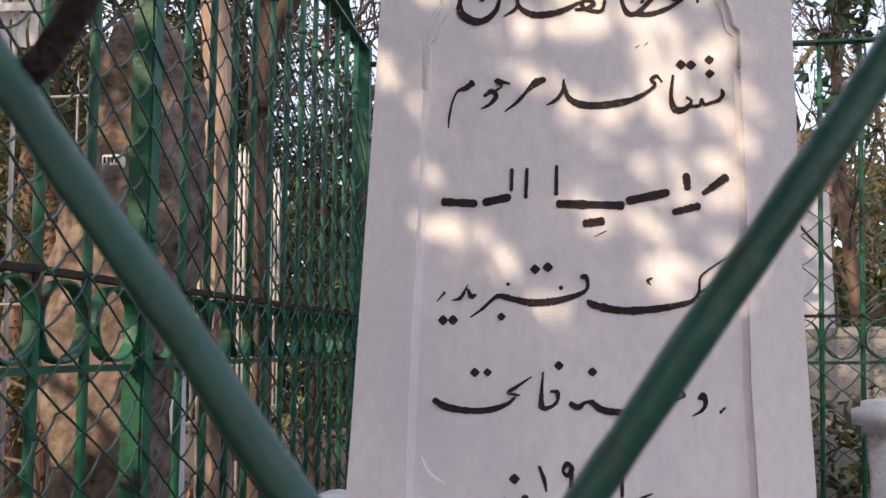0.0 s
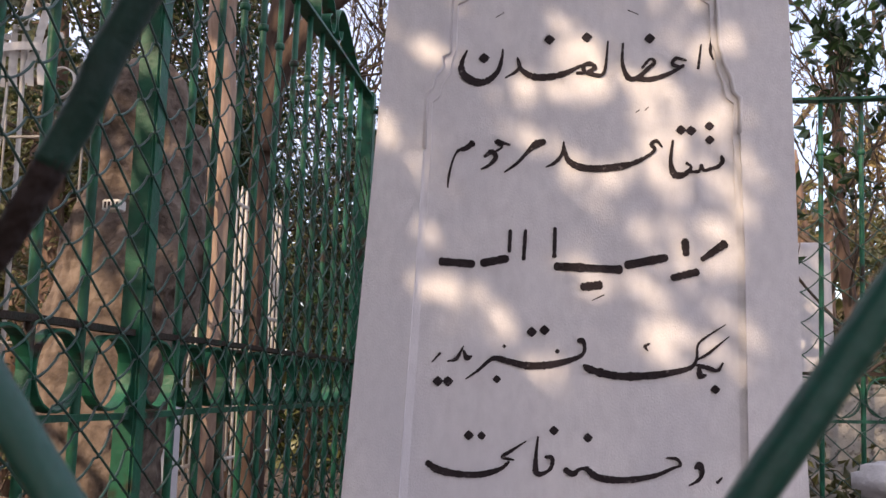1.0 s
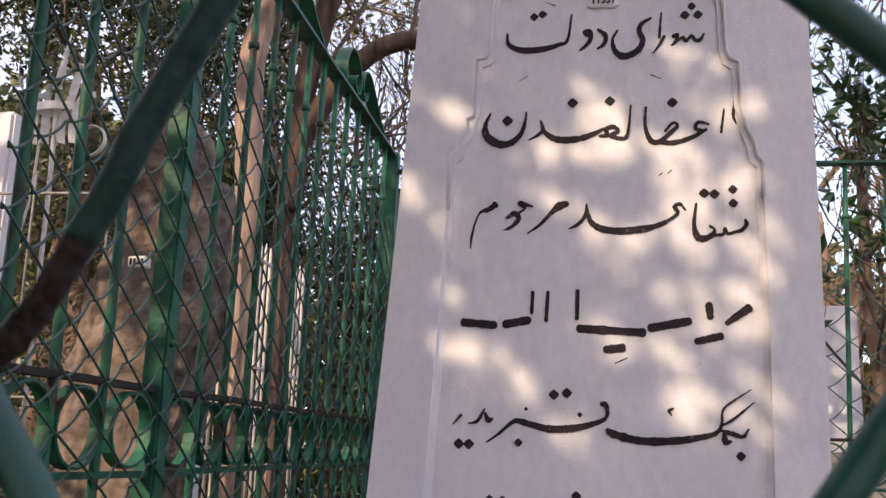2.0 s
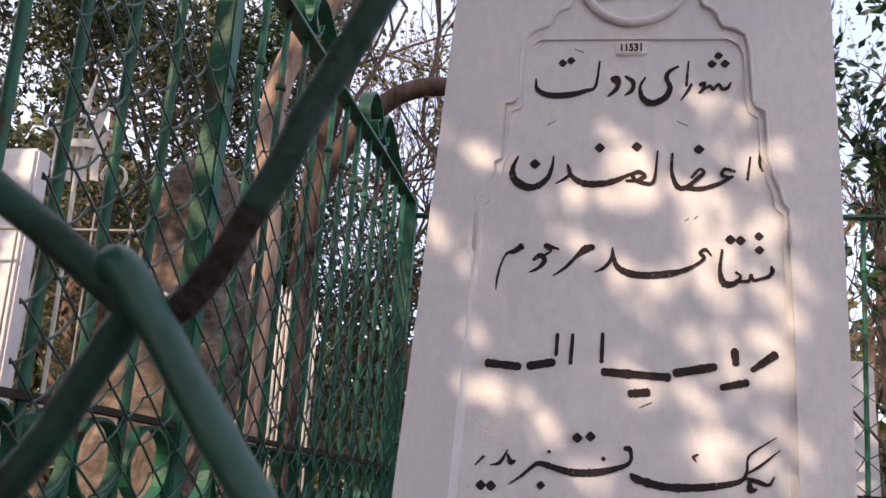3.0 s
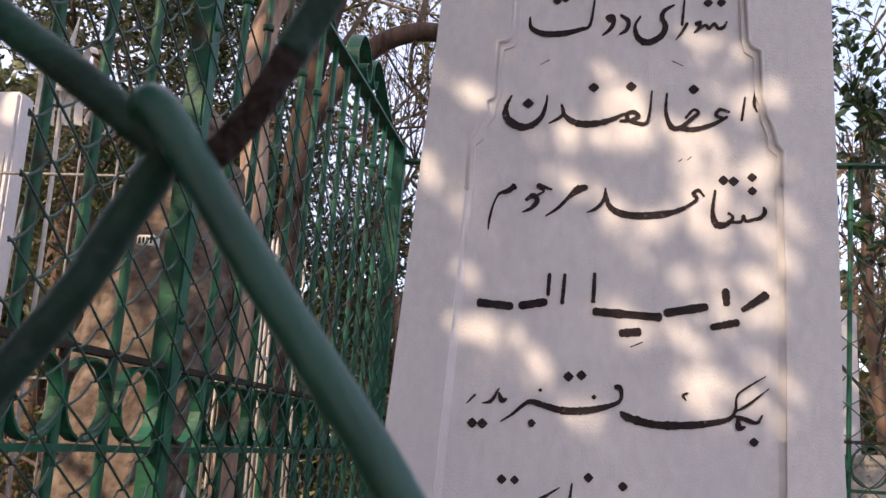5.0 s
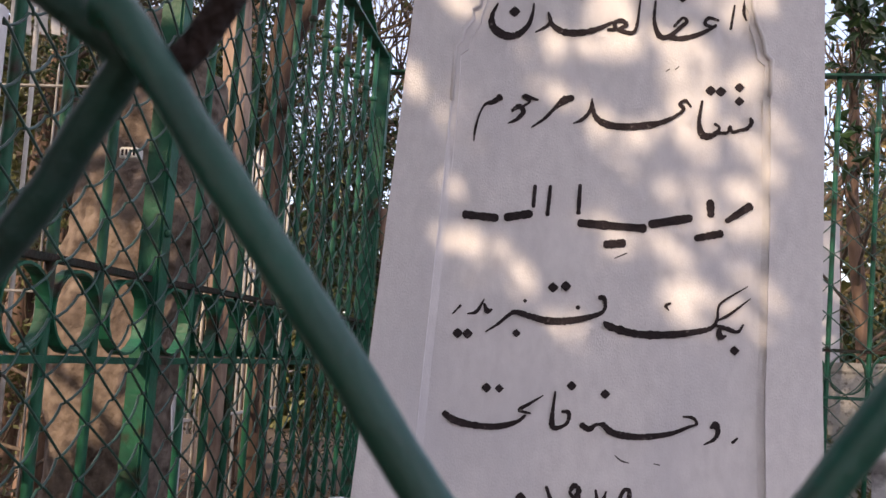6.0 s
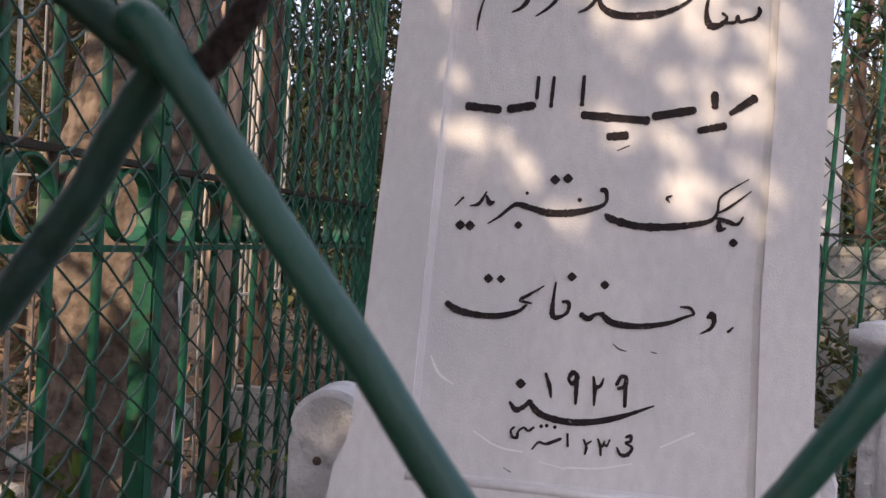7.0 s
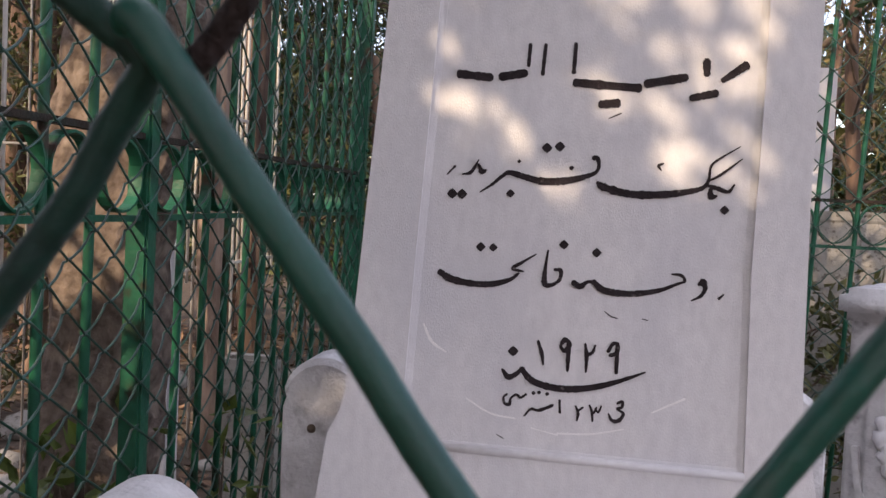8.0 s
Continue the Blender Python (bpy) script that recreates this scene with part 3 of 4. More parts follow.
for line in (((-16, -276, 2), (-6, -295, 3), (11, -306, 1.5)), ((36, -356, 1.5), (64, -371, 2), (92, -375, 1.5)), ((139, -388, 2), (176, -386, 2), (211, -378, 1.5)), ((240, -358, 1.5), (275, -340, 2.5)), ((110, -384, 1), (140, -390, 1.5))):
    bm = bmesh.new()
    pen_stroke(bm, [(x / 1000, 1.6 + z / 1000, b / 1000) for x, z, b in line], FIELD, FIELD - 0.0005)
    bmesh.ops.recalc_face_normals(bm, faces=bm.faces)
    part("scratch", bm, SCRATCH, headstone, "pale scratch in the marble")
# small enamel plate with its mark
bm = bmesh.new()
box(bm, 0.1505, 0.1865, -0.0008, 0.0073, 1.9880, 2.0060, 0.0018)
for v in bm.verts:
    v.co.y = v.co.y * 0.4 + 0.0045
plate = part("plate", bm, STEEL, headstone, "small white enamel plate")
digits = bpy.data.curves.new("number", "FONT")
digits.body, digits.size, digits.align_x, digits.align_y, digits.extrude, digits.offset = "11531", 0.0135, "CENTER", "CENTER", 0.0003, 0.0005
digit_object = bpy.data.objects.new("number", digits)
bm = bmesh.new()
bm.from_mesh(digit_object.to_mesh())
bpy.data.objects.remove(digit_object)
bm.transform(Matrix.Translation((0.1685, 0.0039, 1.997)) @ Matrix.Rotation(radians(90), 4, "X") @ Matrix.Diagonal((0.86, 1, 1, 1)))
part("number", bm, INK, plate, "black digits on the plate")


# ------------------------------------------------------------------ iron fences of the plot
LEAN_X, LEAN_Y = 0.029, -0.037        # the old bars lean a little


def iron_fence(label, m, bars, posts, length, z_top, z_up, z_low, mesh_pitch, mesh_top, scrolls, skew):
    """A fence along its own x axis; skew gives how far a bar drifts along x and y for each metre of height."""
    fence = thing("iron_fence", label, "fence", "iron fences round the plot", m)
    sx, sy = skew

    def at(x, y, z):
        return Vector((x + sx * (z - 1.47), y + sy * (z - 1.47), z))

    for x in bars:
        bm = bmesh.new()
        tube(bm, [at(x, 0, z) for z in (0.25, z_low, z_up, z_top - 0.2, z_top - 0.004)], 0.0078, 8)
        bar = part("bar", bm, IRON, fence, smooth=True)
        bm = bmesh.new()
        for zc in (z_top - 0.17,):
            tube(bm, [at(x, 0, zc + d) for d in (-0.008, -0.005, 0.005, 0.008)], [0.009, 0.0122, 0.0122, 0.009], 8)
        part("collar", bm, IRON, bar, smooth=True)
    for x, w in posts:
        bm = bmesh.new()
        box(bm, x - w / 2, x + w / 2, -w / 2, w / 2, 0.2, z_top + 0.015, 0.004)
        for v in bm.verts:
            v.co = at(v.co.x, v.co.y, v.co.z)
        post = part("post", bm, IRON, fence)
        for zc in (1.62, 1.86, 2.12):
            bm = bmesh.new()
            p = at(x - w * 0.12, -w / 2 - 0.002, zc)
            bmesh.ops.create_icosphere(bm, subdivisions=2, radius=0.007, matrix=Matrix.Translation(p))
            part("rivet", bm, IRON, post, smooth=True)
    for z, h, d in ((z_top, 0.008, 0.04), (z_up, 0.010, 0.020), (z_low, 0.010, 0.018)):
        bm = bmesh.new()
        p, q = at(-0.02, 0, z), at(length + 0.02, 0, z)
        strip(bm, [p.lerp(q, k / 8) + Vector((0, 0, 0.0015 * math.sin(k * 2.3))) for k in range(9)], d, h, (0, 1, 0))
        part("rail", bm, IRON_DARK if z == z_up else IRON, fence)
    # rings between the two middle rails
    stops = sorted(list(bars) + [p for p, w in posts])
    zc, rz = (z_up + z_low) / 2, (z_up - z_low) / 2 - 0.010
    for a, b in zip(stops, stops[1:]):
        rx = min((b - a) / 2 - 0.006, 0.062)
        bm = bmesh.new()
        n = 20
        strip(bm, [at((a + b) / 2 + rx * math.cos(t), 0, zc + rz * math.sin(t)) for t in (2 * math.pi * k / n for k in range(n + 1))], 0.02, 0.004, (0, 1, 0))
        part("ring", bm, IRON, fence, smooth=False)
    # scrolled crest: a short curled band and a long falling one, side by side
    for x in scrolls:
        for shape in (((0, 0.004), (-0.004, 0.06), (0.04, 0.115), (0.105, 0.112), (0.150, 0.065), (0.140, 0.022), (0.105, 0.020), (0.090, 0.048), (0.112, 0.064)),
                      ((0.235, 0.060), (0.222, 0.032), (0.192, 0.030), (0.176, 0.062), (0.200, 0.108), (0.250, 0.118), (0.310, 0.092), (0.390, 0.046), (0.470, 0.008))):
            bm = bmesh.new()
            strip(bm, glide([at(x + u, 0, z_top + w) for u, w in shape], 5), 0.036, 0.004, (0, 1, 0))
            part("scroll", bm, IRON, fence, "curled flat-iron crest scroll")
    # wire mesh tied to the inner side
    if mesh_pitch:
        a, b = mesh_pitch

        def node(i, j):
            z = mesh_top - b + b * j
            x = a * i + 0.0045 * math.sin(1.9 * i + 2.7 * j)
            return at(x, -0.02 + 0.004 * math.sin(1.3 * i + 0.7 * j), z + 0.003 * math.sin(2.2 * i + j))
        n = int(length / a)
        chain_link("mesh_wire", MESH_WIRE, node, (0, n), (-int((mesh_top - 0.75) / (2 * b)), 1), 0.0020, 0.0026, 6, fence, Vector((0, 1, 0)), steps=3, twist=0.004, bow=0.006)
    return fence


# along the left side of the plot: its own x runs away from the viewer, its inner side faces the headstone
left_bars = [-0.06, 0.06, 0.18, 0.31] + [0.64 + 0.118 * k for k in range(12)]
iron_fence("green painted iron fence with rings, scrolled crest and wire mesh", Matrix.Translation((-0.543, 1.025, 0)) @ Matrix.Rotation(radians(90), 4, "Z"),
           left_bars, [(0.480, 0.038), (2.055, 0.045)], 2.05, 2.42, 1.546, 1.415, (0.056, 0.036), 2.19,
           [0.02, 0.70, 1.385],
           (LEAN_Y, -LEAN_X))
# across the back of the plot
back_bars = [0.12 * k + 0.125 for k in range(19)]
iron_fence("green painted iron fence with rings behind the headstone", Matrix.Translation((-0.543, 3.09, 0)),
           back_bars, [(2.45, 0.05)], 2.45, 2.375, 1.525, 1.383, (0.0575, 0.047), 2.10, [], (LEAN_X, LEAN_Y))


# ------------------------------------------------------------------ the grave round the headstone
def make_grave_base():
    base = thing("grave", "low white marble grave base under the headstone", "grave")
    bm = bmesh.new()
    box(bm, -0.30, 0.58, 0.62, 1.42, 0.18, 0.80, 0.012)
    part("plinth", bm, MARBLE_DIRTY, base)


def grave_post(x, y, top, half, z0=0.79, hole=True):
    """A squat marble side post with a rounded head."""
    post = thing("grave_post", "short rounded white marble grave post with stains", "grave post", "posts of the grave", Matrix.Translation((x, y, z0)))
    bm = bmesh.new()
    h = top - z0
    prof = [(-half, 0), (half, 0), (half, h - half * 1.25), (half * 0.9, h - half * 0.95)]
    prof += [(half * math.cos(a), h - half + half * math.sin(a)) for a in (math.pi * k / 14 for k in range(1, 14))]
    prof += [(-half * 0.9, h - half * 0.95), (-half, h - half * 1.25)]
    loops = []
    for yy, s in ((-0.045, 0.93), (-0.038, 1.0), (0.038, 1.0), (0.045, 0.93)):
        loops.append([bm.verts.new((px * s, yy, (pz - h * 0.5) * (1 - (1 - s) * 0.5) + h * 0.5 if pz > 0 else pz)) for px, pz in prof])
    for a, b in zip(loops, loops[1:]):
        bridge(bm, a, b)
    bm.faces.new(loops[0][::-1])
    bm.faces.new(loops[-1])
    bmesh.ops.recalc_face_normals(bm, faces=bm.faces)
    part("body", bm, MARBLE_DIRTY, post)
    if hole:
        bm = bmesh.new()
        bmesh.ops.create_uvsphere(bm, u_segments=10, v_segments=6, radius=0.006, matrix=Matrix.Translation((-0.013, -0.044, h - 0.09)))
        part("dowel", bm, SOIL, post, "dark iron dowel stub in a drilled hole")


make_grave_base()
grave_post(-0.155, 1.245, 1.259, 0.053)
grave_post(0.400, 1.245, 1.262, 0.056, hole=False)
grave_post(-0.212, 0.80, 1.209, 0.055, hole=False)


def make_pier():
    pier = thing("marble_tomb", "weathered white marble tomb with moulded cap slab", "tomb",
                 m=Matrix.Translation((0.672, 1.99, 0)) @ Matrix.Rotation(radians(-33), 4, "Z") @ Matrix.Translation((-0.672, -1.99, 0)))
    bm = bmesh.new()
    box(bm, 0.695, 1.35, 2.02, 2.60, 0.25, 1.275, 0.006)
    part("body", bm, MARBLE_DIRTY, pier)
    bm = bmesh.new()
    box(bm, 0.672, 1.38, 1.99, 2.63, 1.268, 1.332, 0.017)
    bmesh.ops.subdivide_edges(bm, edges=[e for e in bm.edges if e.calc_length() > 0.03], cuts=14, use_grid_fill=True)
    rough_up(bm, 0.0035, 26)
    part("cap", bm, MARBLE_DIRTY, pier, "worn white marble cap slab", True)
    bm = bmesh.new()
    box(bm, 0.735, 1.31, 2.008, 2.022, 0.50, 1.21, 0.006)
    rough_up(bm, 0.004, 30)
    part("panel", bm, MARBLE_DIRTY, pier, "carved side panel, eroded")
    # crumbling garland carved down the panel
    rng = random.Random(15)
    bm = bmesh.new()
    for k in range(46):
        z = 1.19 - 0.0105 * k
        c = Vector((0.79 + 0.022 * math.sin(k * 0.35) + rng.uniform(-0.014, 0.014), 2.006, z))
        r = rng.uniform(0.008, 0.019)
        bmesh.ops.create_icosphere(bm, subdivisions=2, radius=r, matrix=Matrix.Translation(c) @ Matrix.Diagonal((1, 0.7, 1.2, 1)))
    rough_up(bm, 0.006, 70)
    part("garland", bm, MARBLE, pier, "eroded white carved garland", True)
    bm = bmesh.new()
    strip(bm, glide([(0.72, 2.014, 1.02), (0.735, 2.012, 0.93), (0.775, 2.012, 0.90), (0.83, 2.012, 0.86)], 6), 0.014, 0.012, (0, 1, 0))
    part("scroll", bm, MARBLE_DIRTY, pier, "carved marble scroll")


make_pier()


def make_rock():
    """Rough-hewn upright stone with a rounded head."""
    rock = thing("rough_headstone", "tall rough-hewn brown stone marker with a rounded head", "headstone")
    bm = bmesh.new()
    bmesh.ops.create_icosphere(bm, subdivisions=6, radius=1)
    for v in bm.verts:
        x, y, z = v.co
        sx, sy = math.copysign(abs(x) ** 0.62, x), math.copysign(abs(y) ** 0.6, y)
        sz = math.copysign(abs(z) ** 0.75, z)
        w = 0.170 * (1 - 0.20 * max(z, 0) ** 3)
        p = Vector((-0.755 + w * sx + 0.03 * max(z, 0) ** 2, 1.90 + 0.10 * sy, 1.24 + 0.92 * sz))
        edge = -0.705 + 0.125 * min(max((p.z - 1.28) / 0.42, 0.0), 1.0)      # narrower towards the foot
        if p.x > edge - 0.05:
            p.x = edge - 0.05 + 0.4 * (p.x - edge + 0.05)
        if y < 0:                          # the front breaks along a ridge and turns away
            p.y += min(0.10, 1.2 * max(0.0, p.x + 0.672 + 0.02 * math.sin(p.z * 9))) * min(1.0, -1.6 * sy)
        n = noise.fractal(p * 4.0, 1.0, 2.0, 5)
        c = noise.noise(p * 2.1 + Vector((4, 0, 0)))
        p += Vector((x, y, z)).normalized() * (0.030 * n + 0.036 * c - 0.05 * max(0.0, 0.10 - abs(noise.noise(p * 3.3))) * 4 + 0.010 * noise.fractal(p * 22, 1.0, 2.0, 4))
        if p.z > 1.93 and p.z < 2.02:
            p.y += 0.02 * math.sin((p.z - 1.93) / 0.09 * math.pi)
        v.co = p
    part("stone", bm, ROCK, rock, smooth=True)
    bm = bmesh.new()
    box(bm, -0.757, -0.720, 1.772, 1.80, 1.800, 1.822, 0.002)
    plate = part("plate", bm, STEEL, rock, "small white enamel plate")
    for k in range(4):
        bm = bmesh.new()
        box(bm, -0.752 + 0.008 * k, -0.748 + 0.008 * k, 1.7705, 1.7722, 1.805, 1.817)
        part("mark", bm, INK, plate, "black bar on the plate")


make_rock()


# ------------------------------------------------------------------ behind the iron fences
def white_railing(label, m, length, levels, gap, legs, mat=WHITE_IRON, r=0.0065):
    rail = thing("white_railing", label, "railing", "white railings of other graves", m)
    z0, z1 = levels[0], levels[-1]
    for z in levels:
        bm = bmesh.new()
        box(bm, -0.01, length + 0.01, -0.008, 0.008, z - r * 0.9, z + r * 0.9, 0.002)
        part("rail", bm, mat, rail)
    n = int(length / gap)
    for k in range(n + 1):
        bm = bmesh.new()
        x = k * gap
        low = legs if k % 7 == 0 else z0 - 0.05
        tube(bm, [(x, 0, low), (x, 0, z1 + 0.05), (x, 0, z1 + 0.085)], [r, r, 0.001], 6)
        part("bar", bm, mat, rail, smooth=True)


white_railing("white painted iron grave railing, sunlit, rust-spotted", Matrix.Translation((-1.25, 3.05, 0)) @ Matrix.Rotation(radians(90), 4, "Z"), 1.38, (1.17, 1.446, 1.775, 2.23), 0.060, 0.3, r=0.0064)
white_railing("white painted iron grave railing with thin bars", Matrix.Translation((-2.72, 3.05, 0)) @ Matrix.Rotation(radians(3), 4, "Z"), 1.2, (1.60, 2.33), 0.145, 0.3, mat=WHITE_IRON_SHADED, r=0.0045)

def marble_slab(label, x0, x1, y0, y1, z1, marks=0, mat=MARBLE):
    slab = thing("headstone", label, "headstone")
    bm = bmesh.new()
    box(bm, x0, x1, y0, y1, 0.2, z1, 0.012)
    part("slab", bm, mat, slab)
    for k in range(marks):
        bm = bmesh.new()
        z = z1 - 0.16 - 0.075 * k
        box(bm, x1 - 0.22 + 0.02 * (k % 2), x1 - 0.07 + 0.03 * math.sin(k * 2.0), y0 - 0.0015, y0 + 0.002, z, z + 0.011)
        part("letters", bm, INK, slab, "dark bar of unreadable writing")


marble_slab("white marble headstone with dark writing, part sunlit", -2.75, -2.06, 3.22, 3.32, 2.70, 1)
marble_slab("low cream marble grave slab behind the iron fence, sunlit", -1.36, -1.115, 2.98, 3.06, 1.75)
marble_slab("plain sunlit white marble headstone", 0.62, 1.235, 4.2, 4.28, 2.10)
marble_slab("short grey stone marker in shade", -0.80, -0.64, 2.58, 2.64, 1.01, mat=WALL)


def make_cross():
    cross = thing("iron_ornament", "white painted wrought-iron grave ornament with crown band and spike", "ornament", m=Matrix.Translation((-2.13, 3.6, 0.05)))
    bm = bmesh.new()
    tube(bm, [(0.02, 0, 0.3), (0.01, 0, 2.4), (0, 0, 2.86), (0.0, 0, 2.92), (0.01, 0, 3.0), (0.03, 0, 3.14)], [0.010, 0.010, 0.012, 0.02, 0.015, 0.002], 8)
    part("spike", bm, WHITE_IRON, cross, smooth=True)
    for u, top, lean in ((-0.085, 2.86, -0.02), (-0.03, 2.90, -0.01), (0.045, 2.98, 0.05), (0.10, 2.86, 0.03)):
        bm = bmesh.new()
        strip(bm, glide([(u, -0.01, 2.64), (u - 0.006, -0.012, 2.72), (u + lean * 0.4, -0.01, 2.82), (u + lean, 0, top), (u + lean + 0.02, 0, top + 0.012), (u + lean + 0.03, 0, top - 0.012)], 4), 0.034, 0.006, (0.75, 0.66, 0))
        part("leaf_blade", bm, WHITE_IRON, cross)
    bm = bmesh.new()
    strip(bm, [(0.005 + 0.10 * math.cos(a), 0.05 * math.sin(a), 2.80) for a in (2 * math.pi * k / 24 for k in range(25))], 0.035, 0.005, (0, 0, 1))
    part("crown_band", bm, WHITE_IRON, cross)
    for s, z, r in ((-1, 2.93, 0.045), (1, 2.66, 0.075)):
        bm = bmesh.new()
        pts = []
        for k in range(22):
            t = k / 21
            a = math.pi * (-0.5 + 1.6 * t)
            rr = r * (1 - 0.4 * t)
            pts.append((s * (0.10 + r + rr * math.cos(a)), 0, z + rr * math.sin(a)))
        strip(bm, pts, 0.022, 0.005, (0, 1, 0))
        part("scroll", bm, WHITE_IRON, cross)
    bm = bmesh.new()
    tube(bm, glide([(-0.06, 0, 2.66), (-0.075, 0, 2.4), (-0.12, 0, 2.15), (-0.13, 0, 1.9)], 5), 0.006, 6)
    part("stay", bm, WHITE_IRON, cross, smooth=True)


make_cross()


def make_back_wall():
    bm = bmesh.new()
    n = 40
    prof = [(3.55, 0.2), (3.55, 1.455), (3.545, 1.465), (3.54, 1.495), (3.73, 1.495), (3.72, 1.465), (3.715, 0.2)]
    rows = [[bm.verts.new((0.3 + 5.0 * k / n, y, z + 0.008 * noise.noise(Vector((k * 0.6, z * 3, 0))))) for y, z in prof] for k in range(n + 1)]
    for a, b in zip(rows, rows[1:]):
        for i in range(len(prof) - 1):
            bm.faces.new((a[i], b[i], b[i + 1], a[i + 1]))
    bm.faces.new(rows[0])
    bm.faces.new(rows[-1][::-1])
    bmesh.ops.recalc_face_normals(bm, faces=bm.faces)
    tagged(link("wall_back", bm, WALL), "low grey rendered cemetery wall, stained", "wall", kind="structure")


make_back_wall()


# ------------------------------------------------------------------ trees and shrubs
def limb(bm, pts, r0, r1, sides=10, wob=0.0):
    line = glide(pts, 6)
    n = len(line) - 1
    if wob:
        line = [p + wob * Vector(noise.noise_vector(p * 3)) for p in line]
    tube(bm, line, [r0 + (r1 - r0) * i / n for i in range(n + 1)], sides)
    return line


def grow(bm, rng, start, way, length, radius, depth, tips, spread=0.7, lift=0.1):
    """A branch that forks; the ends are gathered in tips."""
    pts = [start]
    d = way.normalized()
    for k in range(4):
        d = (d + 0.22 * rand_dir(rng) + Vector((0, 0, lift * 0.3))).normalized()
        pts.append(pts[-1] + d * length / 4)
    tube(bm, pts, [radius * (1 - 0.12 * k) for k in range(5)], 5 if radius > 0.006 else 3, False)
    if depth == 0:
        tips.append((pts[-1], d))
        tips.append((pts[2], d))
        return
    for k in range(rng.choice((2, 3, 3))):
        nd = (d + spread * rand_dir(rng) + Vector((0, 0, lift))).normalized()
        grow(bm, rng, pts[rng.choice((2, 3, 4, 4))], nd, length * rng.uniform(0.6, 0.85), radius * 0.6, depth - 1, tips, spread, lift)


def leaves(bm, rng, tips, count, reach, size, droop=0.2, keep=None):
    for p, d in tips:
        for _ in range(count):
            q = p + reach * rng.uniform(0.1, 1.0) * rand_dir(rng)
            if keep and not keep(q):
                continue
            s = size * rng.uniform(0.6, 1.25)
            w = (d * 0.5 + rand_dir(rng) - Vector((0, 0, droop))).normalized()
            leaf(bm, q, w, rand_dir(rng), s, s * 0.46)


def tree(label, trunks, seed, limbs, leaf_mat, count, reach, size, depth=3, length=0.9, radius=0.03, lift=0.1, keep=None, category="tree", name="tree", spread=0.7, bark=BARK):
    rng = random.Random(seed)
    t = thing(name, label, category)
    bm = bmesh.new()
    for pts, r0, r1 in trunks:
        limb(bm, pts, r0, r1, 12, 0.01)
    part("trunk", bm, bark, t, smooth=True)
    bm = bmesh.new()
    tips = []
    for start, way, ln, rad in limbs:
        grow(bm, rng, Vector(start), Vector(way), ln, rad, depth, tips, spread, lift)
    tagged(part("twig", bm, TWIG, t, "thin forking twigs", True), kind="stuff")
    if count:
        bm = bmesh.new()
        leaves(bm, rng, tips, count, reach, size, keep=keep)
        tagged(part("crown", bm, leaf_mat, t), kind="stuff")
    return t, tips


# two reddish trees, one of them with an arching limb
tree("reddish-brown tree with a sunlit leaning trunk",
     [(((-1.157, 3.449, 0.457), (-1.174, 3.449, 1.489), (-1.175, 3.449, 1.988), (-1.169, 3.449, 2.349), (-1.200, 3.449, 2.727), (-1.200, 3.449, 2.968), (-1.139, 3.466, 3.209), (-1.010, 3.492, 3.467), (-0.838, 3.535, 3.897), (-0.666, 3.535, 4.671)), 0.056, 0.052)],
     12, [((-0.98, 3.5, 3.55), (-0.6, 0.3, 0.6), 0.7, 0.018), ((-0.9, 3.5, 3.8), (0.4, 0.3, 0.8), 0.7, 0.018)],
     LEAF_YELLOW, 3, 0.12, 0.035, depth=3, length=0.8, bark=PALE_BARK)
tree("reddish-brown tree with an arching limb and sparse twigs",
     [(((-1.22, 4.12, 0.3), (-1.25, 4.12, 1.6), (-1.24, 4.10, 2.42), (-1.20, 4.05, 2.92), (-1.12, 4.05, 3.36), (-1.04, 4.08, 3.80), (-0.9, 4.1, 4.6), (-0.85, 4.1, 5.4)), 0.06, 0.05),
      (((-1.22, 4.05, 2.50), (-1.18, 4.06, 2.84), (-1.07, 4.06, 3.04), (-0.96, 4.06, 3.18), (-0.80, 4.06, 3.29), (-0.60, 4.06, 3.31), (-0.42, 4.08, 3.20), (-0.20, 4.1, 3.06)), 0.055, 0.04)],
     11, [((-0.7, 4.06, 3.25), (0.3, 0.2, 0.8), 0.8, 0.014), ((-1.1, 4.06, 3.1), (0.2, 0.3, 0.9), 0.8, 0.014)],
     LEAF_YELLOW, 3, 0.12, 0.035, depth=3, length=0.8, bark=SHADED_BARK)
# dark evergreens on the left; the first two take the sun-brightened leaf colour
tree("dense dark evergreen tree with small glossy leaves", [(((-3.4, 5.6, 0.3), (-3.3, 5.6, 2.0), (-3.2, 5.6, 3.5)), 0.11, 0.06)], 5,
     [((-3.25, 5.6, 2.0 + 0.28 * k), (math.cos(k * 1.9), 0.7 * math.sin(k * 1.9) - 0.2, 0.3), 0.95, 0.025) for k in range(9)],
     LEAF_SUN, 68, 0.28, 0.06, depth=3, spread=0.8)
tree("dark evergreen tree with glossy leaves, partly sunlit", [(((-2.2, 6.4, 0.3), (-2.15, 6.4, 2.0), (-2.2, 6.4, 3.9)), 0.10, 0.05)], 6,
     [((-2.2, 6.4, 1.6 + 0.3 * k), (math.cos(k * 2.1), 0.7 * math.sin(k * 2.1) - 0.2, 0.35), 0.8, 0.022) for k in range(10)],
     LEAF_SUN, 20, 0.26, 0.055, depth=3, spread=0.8)
